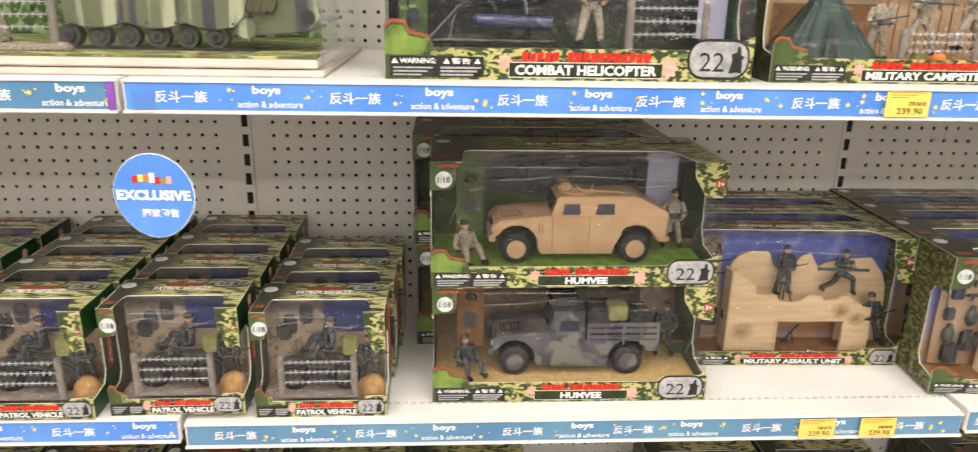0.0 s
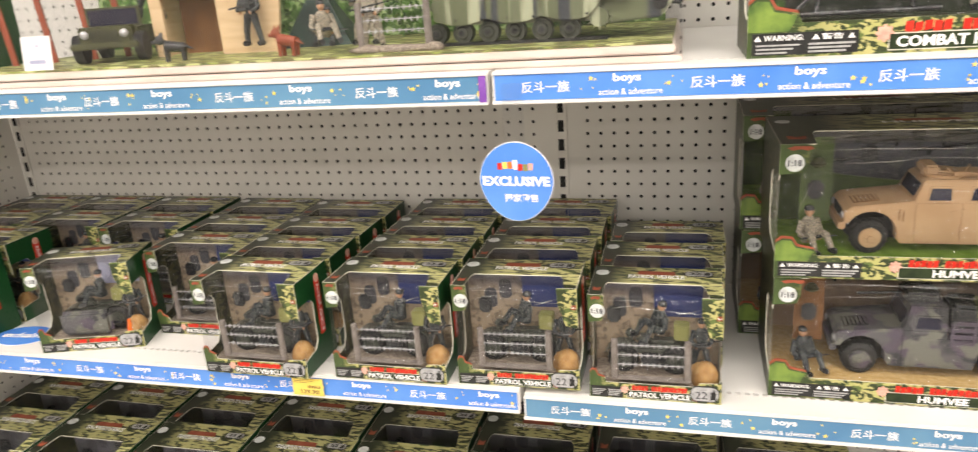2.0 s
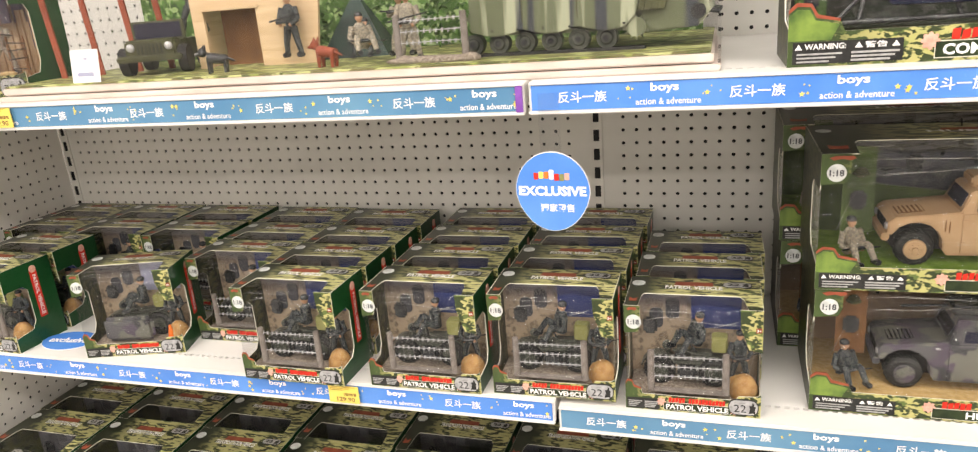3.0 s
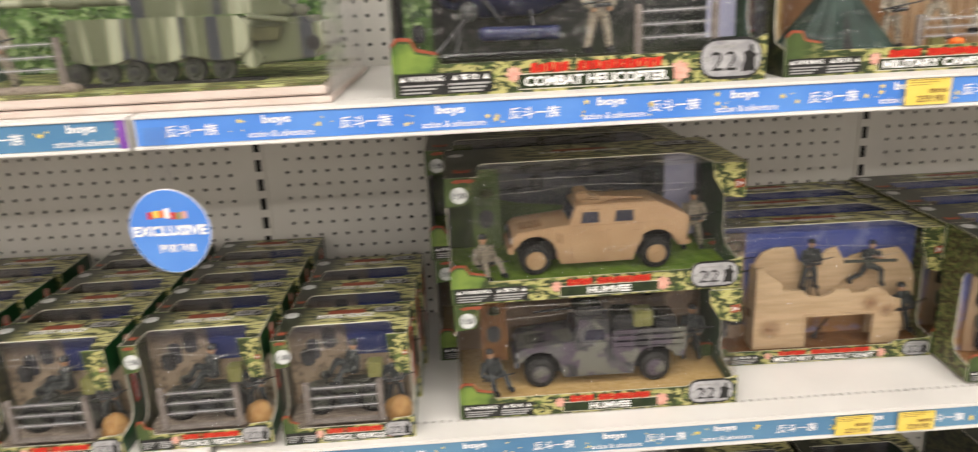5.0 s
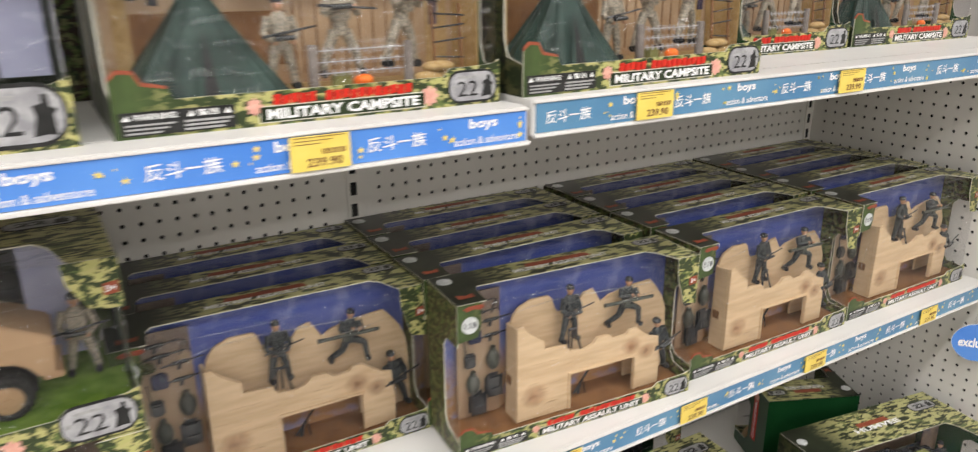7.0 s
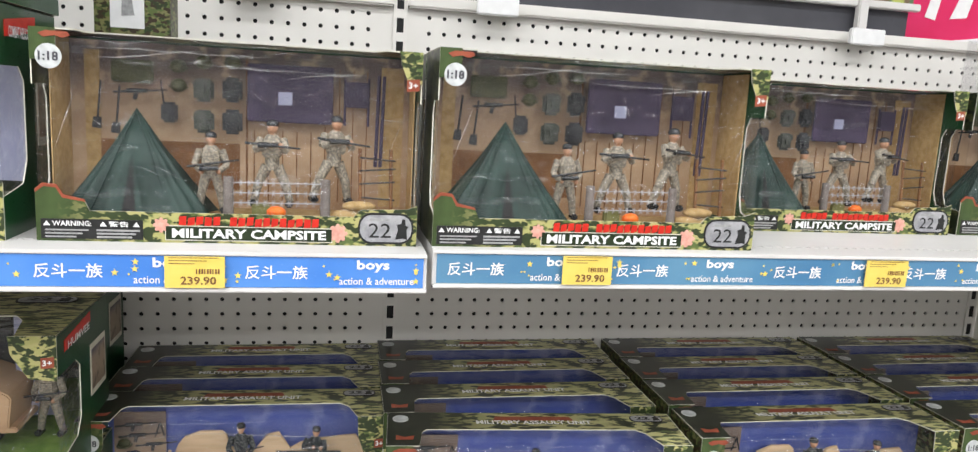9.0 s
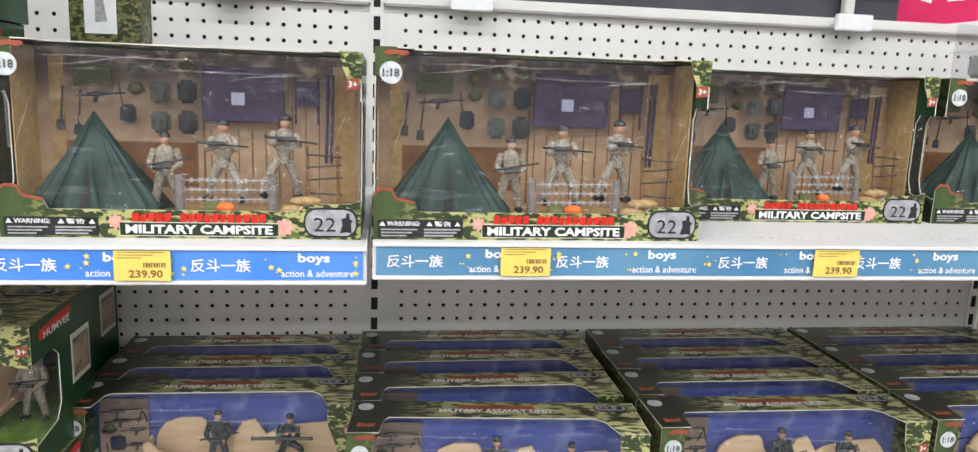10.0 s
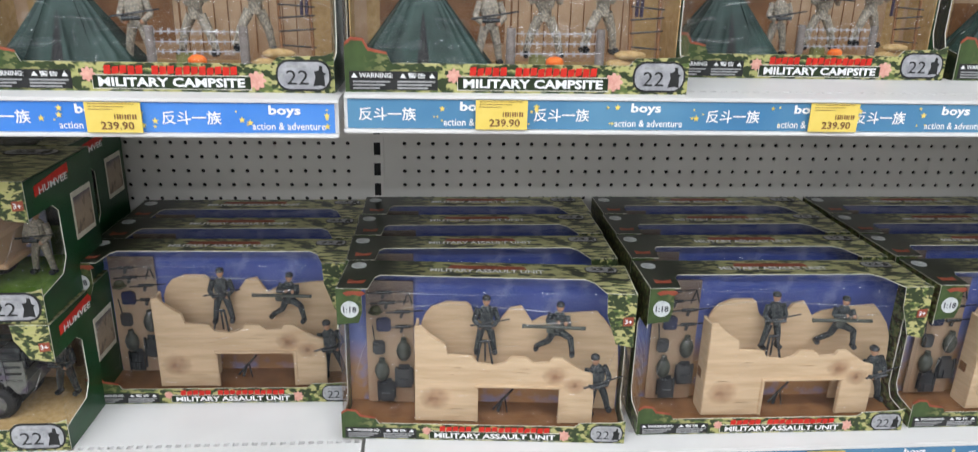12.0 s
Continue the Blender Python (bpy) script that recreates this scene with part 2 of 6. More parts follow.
M = dict(
    shelf=surface("shelf_white_enamel", (0.66, 0.645, 0.625), (0.72, 0.705, 0.685), 6, 0.35, 0, 0.05),
    peg=surface("pegboard_grey_enamel", (0.70, 0.68, 0.64), (0.76, 0.74, 0.70), 5, 0.45, 0, 0.05),
    # black also backs holes and slots, in place of the shade inside them
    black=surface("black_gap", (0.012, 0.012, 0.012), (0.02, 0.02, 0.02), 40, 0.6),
    floor=surface("vinyl_floor", (0.48, 0.46, 0.43), (0.55, 0.53, 0.50), 3, 0.3),
    wall=surface("store_wall_paint", (0.46, 0.44, 0.42), (0.52, 0.50, 0.48), 2, 0.7),
    ceiling=surface("ceiling_tile", (0.75, 0.75, 0.74), (0.8, 0.8, 0.79), 3, 0.9),
    blue=surface("strip_blue", (0.055, 0.20, 0.64), (0.10, 0.27, 0.70), 7, 0.25, 0, 0.02, coat=0.4),
    teal=surface("strip_teal", (0.065, 0.19, 0.36), (0.12, 0.27, 0.42), 5, 0.25, 0, 0.02, coat=0.4),
    white=surface("white_print", (0.80, 0.80, 0.80), (0.86, 0.86, 0.86), 60, 0.4, 0, 0),
    cream=surface("cream_card_edge", (0.62, 0.60, 0.50), (0.72, 0.70, 0.60), 90, 0.6, 0, 0),
    yellow=surface("yellow_tag", (0.76, 0.57, 0.11), (0.80, 0.63, 0.15), 40, 0.4, 0, 0),
    star=surface("yellow_star", (0.80, 0.62, 0.10), (0.85, 0.70, 0.20), 90, 0.4, 0, 0),
    ink=surface("black_ink", (0.015, 0.015, 0.015), (0.03, 0.03, 0.03), 60, 0.4, 0, 0),
    red=surface("red_print", (0.50, 0.020, 0.012), (0.62, 0.035, 0.02), 80, 0.35, 0, 0),
    pink=surface("pink_rosette", (0.62, 0.30, 0.24), (0.72, 0.42, 0.34), 160, 0.4, 0, 0),
    silver=surface("silver_tag_print", (0.30, 0.30, 0.32), (0.50, 0.50, 0.52), 70, 0.3, 0.3, 0),
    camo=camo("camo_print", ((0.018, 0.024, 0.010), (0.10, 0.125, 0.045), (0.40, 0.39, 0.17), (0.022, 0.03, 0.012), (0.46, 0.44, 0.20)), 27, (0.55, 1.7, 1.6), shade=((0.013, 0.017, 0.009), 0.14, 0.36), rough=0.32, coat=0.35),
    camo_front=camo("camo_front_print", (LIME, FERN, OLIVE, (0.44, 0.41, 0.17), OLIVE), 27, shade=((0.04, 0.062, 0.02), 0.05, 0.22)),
    camo_side=camo("camo_side_print", (FERN, OLIVE, (0.20, 0.20, 0.08), (0.05, 0.035, 0.02)), 40),
    band=surface("title_band_print", (0.014, 0.024, 0.010), (0.03, 0.045, 0.018), 60, 0.35, 0, 0),
    green=surface("green_side_print", (0.007, 0.048, 0.014), (0.012, 0.066, 0.02), 12, 0.3, 0, 0, coat=0.3),
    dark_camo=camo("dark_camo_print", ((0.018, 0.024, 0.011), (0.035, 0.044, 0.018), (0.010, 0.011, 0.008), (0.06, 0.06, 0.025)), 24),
    film=film("clear_film"),
    crease=film("creased_film", 0.95, 0.16, 0.35, 60.0, 0.16),
    acrylic=film("clear_acrylic", 0.95, 0.02, 0.03, 3.0),
    tan=surface("tan_plastic", (0.45, 0.29, 0.16), (0.51, 0.34, 0.195), 25, 0.5, 0, 0.15, 220),
    sand=surface("sand_plastic", (0.67, 0.50, 0.315), (0.56, 0.40, 0.24), 14, 0.5, 0, 0.45, 90, grain=(1, 1, 9)),
    rubber=surface("black_rubber", (0.018, 0.018, 0.018), (0.03, 0.03, 0.03), 60, 0.6, 0, 0.3),
    glassdark=surface("dark_pane", (0.02, 0.02, 0.035), (0.03, 0.03, 0.05), 20, 0.15, 0, 0),
    hull=camo("hull_camo", ((0.13, 0.145, 0.09), (0.05, 0.055, 0.065), (0.36, 0.38, 0.27), (0.12, 0.135, 0.08)), 11, (1.2, 0.3, 0.06), 0.3),
    greyhull=camo("grey_hull_camo", ((0.10, 0.098, 0.105), (0.05, 0.05, 0.055), (0.085, 0.07, 0.095), (0.15, 0.15, 0.13)), 13, (1, 1, 1), 0.4),
    navy=surface("navy_plastic", (0.015, 0.018, 0.05), (0.03, 0.035, 0.09), 30, 0.22, 0, 0.05, coat=0.4),
    gun=surface("gunmetal_plastic", (0.022, 0.023, 0.026), (0.055, 0.057, 0.06), 60, 0.22, 0, 0.1, coat=0.5),
    drab=surface("grey_drab_plastic", (0.04, 0.045, 0.038), (0.085, 0.09, 0.076), 70, 0.3, 0, 0.2, coat=0.3),
    post=surface("grey_brown_post", (0.17, 0.145, 0.13), (0.25, 0.22, 0.20), 70, 0.7, 0, 0.3),
    wire=surface("silver_wire", (0.42, 0.42, 0.44), (0.55, 0.55, 0.57), 90, 0.3, 0.4, 0),
    tent=surface("tent_cloth", (0.011, 0.027, 0.022), (0.032, 0.062, 0.052), 25, 0.42, 0, 0.3, 900),
    fatigue=camo("fatigue_dark", ((0.033, 0.041, 0.042), (0.012, 0.014, 0.016), (0.13, 0.14, 0.13), (0.02, 0.023, 0.032)), 190, (1, 1, 1), 0.5, coat=0),
    desert=camo("fatigue_desert", ((0.34, 0.29, 0.22), (0.19, 0.165, 0.13), (0.42, 0.37, 0.29), (0.22, 0.20, 0.16)), 160, (1, 1, 1), 0.5, coat=0),
    skin=surface("figure_face_plastic", (0.45, 0.25, 0.15), (0.50, 0.29, 0.18), 90, 0.5, 0, 0),
    violet=surface("violet_clip", (0.16, 0.05, 0.30), (0.24, 0.09, 0.42), 60, 0.4, 0, 0),
    purple=surface("purple_mat", (0.045, 0.035, 0.065), (0.065, 0.05, 0.09), 30, 0.6, 0, 0.2),
    brown=surface("brown_card", (0.16, 0.075, 0.03), (0.24, 0.12, 0.05), 40, 0.6, 0, 0.1),
    olive=surface("olive_plastic", (0.05, 0.052, 0.025), (0.085, 0.088, 0.04), 60, 0.5, 0, 0.1),
    lime=surface("lime_crate", (0.20, 0.20, 0.07), (0.26, 0.26, 0.10), 60, 0.5, 0, 0.1),
    orange=surface("orange_fire", (0.80, 0.13, 0.02), (0.85, 0.22, 0.03), 60, 0.4, 0, 0),
    rust=surface("rust_red_plastic", (0.24, 0.055, 0.03), (0.32, 0.085, 0.045), 60, 0.5, 0, 0.1),
    gravel=surface("printed_gravel", (0.16, 0.13, 0.10), (0.36, 0.30, 0.25), 260, 0.7, 0, 0.4, 500),
    bush=surface("printed_bush", (0.05, 0.10, 0.025), (0.22, 0.32, 0.06), 24, 0.4, 0, 0, coat=0.2),
    meadow=surface("printed_meadow_card", (0.05, 0.075, 0.025), (0.11, 0.16, 0.05), 20, 0.45, 0, 0),
    grass=surface("printed_grass", (0.13, 0.25, 0.025), (0.24, 0.38, 0.06), 70, 0.6, 0, 0.2),
    straw=surface("printed_straw", (0.38, 0.25, 0.10), (0.50, 0.35, 0.16), 140, 0.7, 0, 0.3),
    lam=surface("laminate_base", (0.56, 0.47, 0.42), (0.66, 0.57, 0.52), 14, 0.4, 0, 0.1),
    lavender=surface("lavender_card", (0.34, 0.35, 0.50), (0.42, 0.43, 0.57), 20, 0.5, 0, 0),
    banner=surface("magenta_board", (0.62, 0.02, 0.10), (0.70, 0.03, 0.14), 8, 0.5, 0, 0),
    slate=surface("dark_board", (0.055, 0.055, 0.065), (0.075, 0.075, 0.085), 8, 0.6, 0, 0),
    header=camo("header_camo", ((0.42, 0.48, 0.12), (0.10, 0.17, 0.08), (0.05, 0.09, 0.06), (0.16, 0.12, 0.07)), 9, (1, 1, 1.4), 0.5),
    sky_sand=backdrop("sky_over_ruins_card", [(0.10, (0.34, 0.17, 0.07)), (0.42, (0.42, 0.24, 0.11)), (0.62, (0.17, 0.20, 0.46)), (1.0, (0.055, 0.085, 0.33))], (0.24, 0.27, 0.50), 9),
    # the last, dark stop paints in the shade under the box's opaque top
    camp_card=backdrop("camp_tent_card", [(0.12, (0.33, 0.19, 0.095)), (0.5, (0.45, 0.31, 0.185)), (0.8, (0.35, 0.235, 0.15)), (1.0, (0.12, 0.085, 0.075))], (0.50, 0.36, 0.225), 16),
    dusk=backdrop("hangar_card", [(0.1, (0.03, 0.05, 0.015)), (0.45, (0.018, 0.022, 0.02)), (0.75, (0.06, 0.06, 0.075)), (1.05, (0.19, 0.19, 0.23))], (0.11, 0.115, 0.105), 26),
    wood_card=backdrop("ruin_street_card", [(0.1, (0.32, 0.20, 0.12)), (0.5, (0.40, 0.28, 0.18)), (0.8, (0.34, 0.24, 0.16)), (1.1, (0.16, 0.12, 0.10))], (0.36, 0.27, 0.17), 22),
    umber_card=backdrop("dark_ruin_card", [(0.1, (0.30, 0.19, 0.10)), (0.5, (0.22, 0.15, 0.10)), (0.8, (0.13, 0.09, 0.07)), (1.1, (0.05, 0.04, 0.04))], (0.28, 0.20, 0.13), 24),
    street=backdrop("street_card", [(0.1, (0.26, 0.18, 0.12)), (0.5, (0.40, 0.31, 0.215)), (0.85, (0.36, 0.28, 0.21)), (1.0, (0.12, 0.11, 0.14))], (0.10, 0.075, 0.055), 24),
    mark=surface("pale_scale_mark", (0.46, 0.48, 0.48), (0.64, 0.66, 0.66), 120, 0.35, 0, 0),
    grey_ink=surface("grey_print", (0.30, 0.30, 0.30), (0.42, 0.42, 0.42), 200, 0.4, 0, 0),
    sack=surface("ochre_sand_heap", (0.30, 0.16, 0.06), (0.42, 0.25, 0.10), 90, 0.7, 0, 0.3),
    sky=surface("printed_sky", (0.035, 0.05, 0.17), (0.07, 0.085, 0.22), 14, 0.45, 0, 0),
    leaves=camo("foliage_card", ((0.10, 0.20, 0.05), (0.03, 0.07, 0.02), (0.30, 0.42, 0.18), (0.06, 0.12, 0.03)), 30, (1, 1, 1), 0.5),
    ground_card=camo("leafy_ground_card", ((0.30, 0.34, 0.10), (0.10, 0.12, 0.04), (0.52, 0.54, 0.24), (0.16, 0.15, 0.06)), 26, (0.6, 1.4, 1), 0.5),
)


def stain(name, colour):
    """A blown-on stain that fades out from its middle."""
    m, n, l, p = nodes_of(name)
    tc, mp, g = n.new("ShaderNodeTexCoord"), n.new("ShaderNodeMapping"), n.new("ShaderNodeTexGradient")
    mp.inputs["Location"].default_value, mp.inputs["Scale"].default_value = (-1, -0.5, -1), (2, 1, 2)
    g.gradient_type = "SPHERICAL"
    l.new(tc.outputs["Generated"], mp.inputs[0])
    flat = n.new("ShaderNodeVectorMath")
    flat.operation = "MULTIPLY"
    flat.inputs[1].default_value = (1, 0, 1)
    l.new(mp.outputs[0], flat.inputs[0])
    l.new(flat.outputs[0], g.inputs[0])
    t = noise_node(n, l, 120, 3.0)
    k = n.new("ShaderNodeMath")
    k.operation = "MULTIPLY"
    l.new(g.outputs[1], k.inputs[0])
    l.new(t.outputs[0], k.inputs[1])
    p.inputs["Base Color"].default_value = (*colour, 1)
    p.inputs["Roughness"].default_value = 0.7
    l.new(k.outputs[0], p.inputs["Alpha"])
    return m


M["scorch"] = stain("brown_scorch", (0.33, 0.12, 0.04))


# ---- mesh helpers ----
class Shape:
    """Collects faces for one mesh."""

    def __init__(self):
        self.v, self.f, self.s, self.k = [], [], [], []

    def put(self, verts, faces, smooth=False, slot=0):
        o = len(self.v)
        self.v += [tuple(p) for p in verts]
        self.f += [tuple(i + o for i in q) for q in faces]
        self.s += [smooth] * len(faces)
        self.k += [slot] * len(faces)
        return self

    def box(self, x0, x1, y0, y1, z0, z1, slot=0):
        v = [(x, y, z) for z in (z0, z1) for y in (y0, y1) for x in (x0, x1)]
        return self.put(v, [(0, 2, 3, 1), (4, 5, 7, 6), (0, 1, 5, 4), (2, 6, 7, 3), (0, 4, 6, 2), (1, 3, 7, 5)], False, slot)

    def soft(self, x0, x1, y0, y1, z0, z1, r, slot=0):
        """A box with chamfered edges."""
        r = min(r, (x1 - x0) / 2.01, (y1 - y0) / 2.01, (z1 - z0) / 2.01)
        bm = bmesh.new()
        bmesh.ops.create_cube(bm, size=1.0)
        for q in bm.verts:
            q.co = Vector(((x0 + x1) / 2 + q.co.x * (x1 - x0), (y0 + y1) / 2 + q.co.y * (y1 - y0), (z0 + z1) / 2 + q.co.z * (z1 - z0)))
        bmesh.ops.bevel(bm, geom=bm.edges[:], offset=r, segments=2, affect="EDGES")
        bm.verts.index_update()
        self.put([q.co[:] for q in bm.verts], [[q.index for q in fc.verts] for fc in bm.faces], False, slot)
        bm.free()
        return self

    def tube(self, p, q, r0, r1=None, n=8, slot=0, smooth=True, caps=True):
        p, q = Vector(p), Vector(q)
        r1 = r0 if r1 is None else r1
        d = (q - p).normalized()
        a = d.orthogonal().normalized()
        b = d.cross(a)
        ring = [(math.cos(2 * math.pi * k / n), math.sin(2 * math.pi * k / n)) for k in range(n)]
        v = [p + (a * c + b * s) * r0 for c, s in ring] + [q + (a * c + b * s) * r1 for c, s in ring]
        self.put(v, [(k, (k + 1) % n, n + (k + 1) % n, n + k) for k in range(n)], smooth, slot)
        if caps:
            self.put(v[:n], [tuple(range(n))[::-1]], False, slot)
            self.put(v[n:], [tuple(range(n))], False, slot)
        return self

    def ball(self, c, rx, ry=None, rz=None, n=8, m=6, slot=0):
        ry, rz = ry or rx, rz or rx
        v = [(c[0], c[1], c[2] - rz)]
        for i in range(1, m):
            t = math.pi * i / m
            v += [(c[0] + rx * math.sin(t) * math.cos(2 * math.pi * k / n), c[1] + ry * math.sin(t) * math.sin(2 * math.pi * k / n), c[2] - rz * math.cos(t)) for k in range(n)]
        v.append((c[0], c[1], c[2] + rz))
        f = [(0, 1 + (k + 1) % n, 1 + k) for k in range(n)]
        for i in range(m - 2):
            f += [(1 + i * n + k, 1 + i * n + (k + 1) % n, 1 + (i + 1) * n + (k + 1) % n, 1 + (i + 1) * n + k) for k in range(n)]
        f += [(len(v) - 1, 1 + (m - 2) * n + k, 1 + (m - 2) * n + (k + 1) % n) for k in range(n)]
        return self.put(v, f, True, slot)

    def slab(self, outline, lo, hi, plane="xz", slot=0, rim=None):
        """An outline in a plane, pushed from lo to hi along the third axis."""
        def at(a, b, c):
            return {"xz": (a, c, b), "xy": (a, b, c), "yz": (c, a, b)}[plane]
        n = len(outline)
        area = sum(outline[k][0] * outline[(k + 1) % n][1] - outline[(k + 1) % n][0] * outline[k][1] for k in range(n))
        o = outline if area > 0 else outline[::-1]
        v = [at(a, b, lo) for a, b in o] + [at(a, b, hi) for a, b in o]
        lower, upper = tuple(range(n)), tuple(range(n, 2 * n))
        side = [(k, (k + 1) % n, n + (k + 1) % n, n + k) for k in range(n)]
        if plane == "xz":
            self.put(v, [lower, upper[::-1]], False, slot)
            self.put(v, [q[::-1] for q in side], False, slot if rim is None else rim)
        else:
            self.put(v, [lower[::-1], upper], False, slot)
            self.put(v, side, False, slot if rim is None else rim)
        return self

    def bevelled(self, outline, lo, hi, r, pinch=None, slot=0):
        """An outline in x and z pushed along y, with rounded rims; pinch: (height, inset) draws the sides in above a height."""
        t = Shape().slab(outline, lo, hi)
        bm = bmesh.new()
        vs = [bm.verts.new(q) for q in t.v]
        for q in t.f[:2]:
            bm.faces.new([vs[i] for i in q])
        for k in range(len(outline)):
            q = t.f[2 + k]
            bm.faces.new([vs[i] for i in q])
        bmesh.ops.remove_doubles(bm, verts=bm.verts[:], dist=1e-6)
        bmesh.ops.bevel(bm, geom=[e for e in bm.edges if abs(e.verts[0].co.y - e.verts[1].co.y) < 1e-6], offset=r, segments=2, affect="EDGES")
        if pinch:
            for q in bm.verts:
                if q.co.z > pinch[0]:
                    k = min(1, (q.co.z - pinch[0]) / pinch[2])
                    q.co.y += pinch[1] * k if q.co.y < (lo + hi) / 2 else -pinch[1] * k
        bm.normal_update()
        bm.verts.index_update()
        self.put([q.co[:] for q in bm.verts], [[q.index for q in fc.verts] for fc in bm.faces], False, slot)
        bm.free()
        return self

    def mesh(self, name, *mats):
        me = bpy.data.meshes.new(name)
        me.from_pydata(self.v, [], self.f)
        me.polygons.foreach_set("use_smooth", self.s)
        for m in mats:
            me.materials.append(m)
        me.polygons.foreach_set("material_index", self.k)
        me.update()
        return me


def part(name, shape, material, parent, label="", at=None):
    me = shape.mesh(name, *(material if isinstance(material, tuple) else (material,))) if isinstance(shape, Shape) else shape
    ob = new(name, me)
    ob.parent = parent
    if at is not None:
        ob.matrix_basis = at
    return tagged(ob, label)


def thing(name, label, category, group="", kind="", at=None):
    ob = new(name)
    ob.empty_display_size = 0.05
    if at is not None:
        ob.matrix_basis = at
    return tagged(ob, label, category, group, kind)


def solid(name, shape, material, label, category="", group="", kind="", at=None):
    ob = new(name, shape.mesh(name, *(material if isinstance(material, tuple) else (material,))))
    if at is not None:
        ob.matrix_basis = at
    return tagged(ob, label, category, group, kind)


def disc(r, n=20, squash=1.0):
    return [(r * math.cos(2 * math.pi * k / n), r * squash * math.sin(2 * math.pi * k / n)) for k in range(n)]


def moved(outline, dx, dy):
    return [(a + dx, b + dy) for a, b in outline]


def rounded(w, h, r, n=4):
    o = []
    for cx, cy, a in ((w - r, r, -90), (w - r, h - r, 0), (r, h - r, 90), (r, r, 180)):
        o += [(cx + r * math.cos(radians(a + 90 * k / n)), cy + r * math.sin(radians(a + 90 * k / n))) for k in range(n + 1)]
    return o


def star(r):
    return [((r if k % 2 == 0 else r * 0.45) * math.sin(math.pi * k / 5), (r if k % 2 == 0 else r * 0.45) * math.cos(math.pi * k / 5)) for k in range(10)]


letters = {}


def lettering(words, width, height, bold=0.02, flat=False, slant=0.0):
    """Words as a thin mesh of the given size, standing in x and z (or lying in x and y); its origin is its middle."""
    key = (words, width, height, bold, flat, slant)
    if key not in letters:
        cu = bpy.data.curves.new("lettering", "FONT")
        cu.body, cu.resolution_u, cu.offset, cu.shear = words, 2, bold, slant
        ob = bpy.data.objects.new("lettering", cu)
        scene.collection.objects.link(ob)
        bpy.context.view_layer.update()
        me = bpy.data.meshes.new_from_object(ob.evaluated_get(bpy.context.evaluated_depsgraph_get()))
        bpy.data.objects.remove(ob)
        bpy.data.curves.remove(cu)
        co = np.array([v.co[:] for v in me.vertices])
        lo, hi = co.min(0), co.max(0)
        co = (co - (lo + hi) / 2) * [width / (hi[0] - lo[0]), height / (hi[1] - lo[1]), 0]
        if not flat:
            co = co[:, [0, 2, 1]]
        me.vertices.foreach_set("co", co.ravel())
        me.materials.clear()
        letters[key] = me
    return letters[key]


def written(name, words, width, height, material, parent, place, bold=0.02, flat=False, slant=0.0, turn=0.0):
    me = lettering(words, width, height, bold, flat, slant)
    if me.materials and me.materials[0] != material:
        me = me.copy()
        me.materials.clear()
    if not me.materials:
        me.materials.append(material)
    return part(name, me, material, parent, "", pose(*place, 0, 0, turn))

# ---- the setting ----
BACK, TOP = 1.49, 1.69
LEFT, JOIN_A, JOIN_B, RIGHT = -1.72, -0.338, 0.878, 2.14
BAYS = ((LEFT, JOIN_A), (JOIN_A, JOIN_B), (JOIN_B, RIGHT))
PITCH = 0.0264


def pegboard(name, x0, x1, z0, z1, skip=0.02):
    """A panel with a real grid of round holes, standing in x and z, facing -y at y = 0."""
    n, k = int((x1 - x0 - 2 * skip) / PITCH), int((z1 - z0) / PITCH)
    gx = x0 + ((x1 - x0) - n * PITCH) / 2
    s = Shape()
    ring = [(math.cos(math.pi * (2 * i + 1) / 8), math.sin(math.pi * (2 * i + 1) / 8)) for i in range(8)]
    h, r = PITCH / 2, 0.0038
    edge = [(max(-1, min(1, c * 1.6)) * h, max(-1, min(1, q * 1.6)) * h) for c, q in ring]
    edge = [(math.copysign(h, a) if abs(a) > 0.9 * h else a, math.copysign(h, b) if abs(b) > 0.9 * h else b) for a, b in edge]
    for i in range(n):
        for j in range(k):
            cx, cz = gx + (i + 0.5) * PITCH, z0 + (j + 0.5) * PITCH
            v = [(cx + a, 0, cz + b) for a, b in edge] + [(cx + r * c, 0, cz + r * q) for c, q in ring] + [(cx + r * c, 0.003, cz + r * q) for c, q in ring]
            f = [(m, (m + 1) % 8, 8 + (m + 1) % 8, 8 + m) for m in range(8)] + [(8 + m, 8 + (m + 1) % 8, 16 + (m + 1) % 8, 16 + m) for m in range(8)]
            for sx, sz, m in ((1, 1, 0), (-1, 1, 2), (-1, -1, 4), (1, -1, 6)):
                v.append((cx + sx * h, 0, cz + sz * h))
                f.append((m, len(v) - 1, (m + 1) % 8))
            s.put(v, f)
    zt = z0 + k * PITCH
    s.box(x0, gx, 0, 0.003, z0, zt)
    s.box(gx + n * PITCH, x1, 0, 0.003, z0, zt)
    if z1 - zt > 0.001:
        s.box(x0, x1, 0, 0.003, zt, z1)
    # added black sheet that stands in for the shade inside the holes
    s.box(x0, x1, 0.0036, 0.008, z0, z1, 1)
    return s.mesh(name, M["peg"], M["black"])


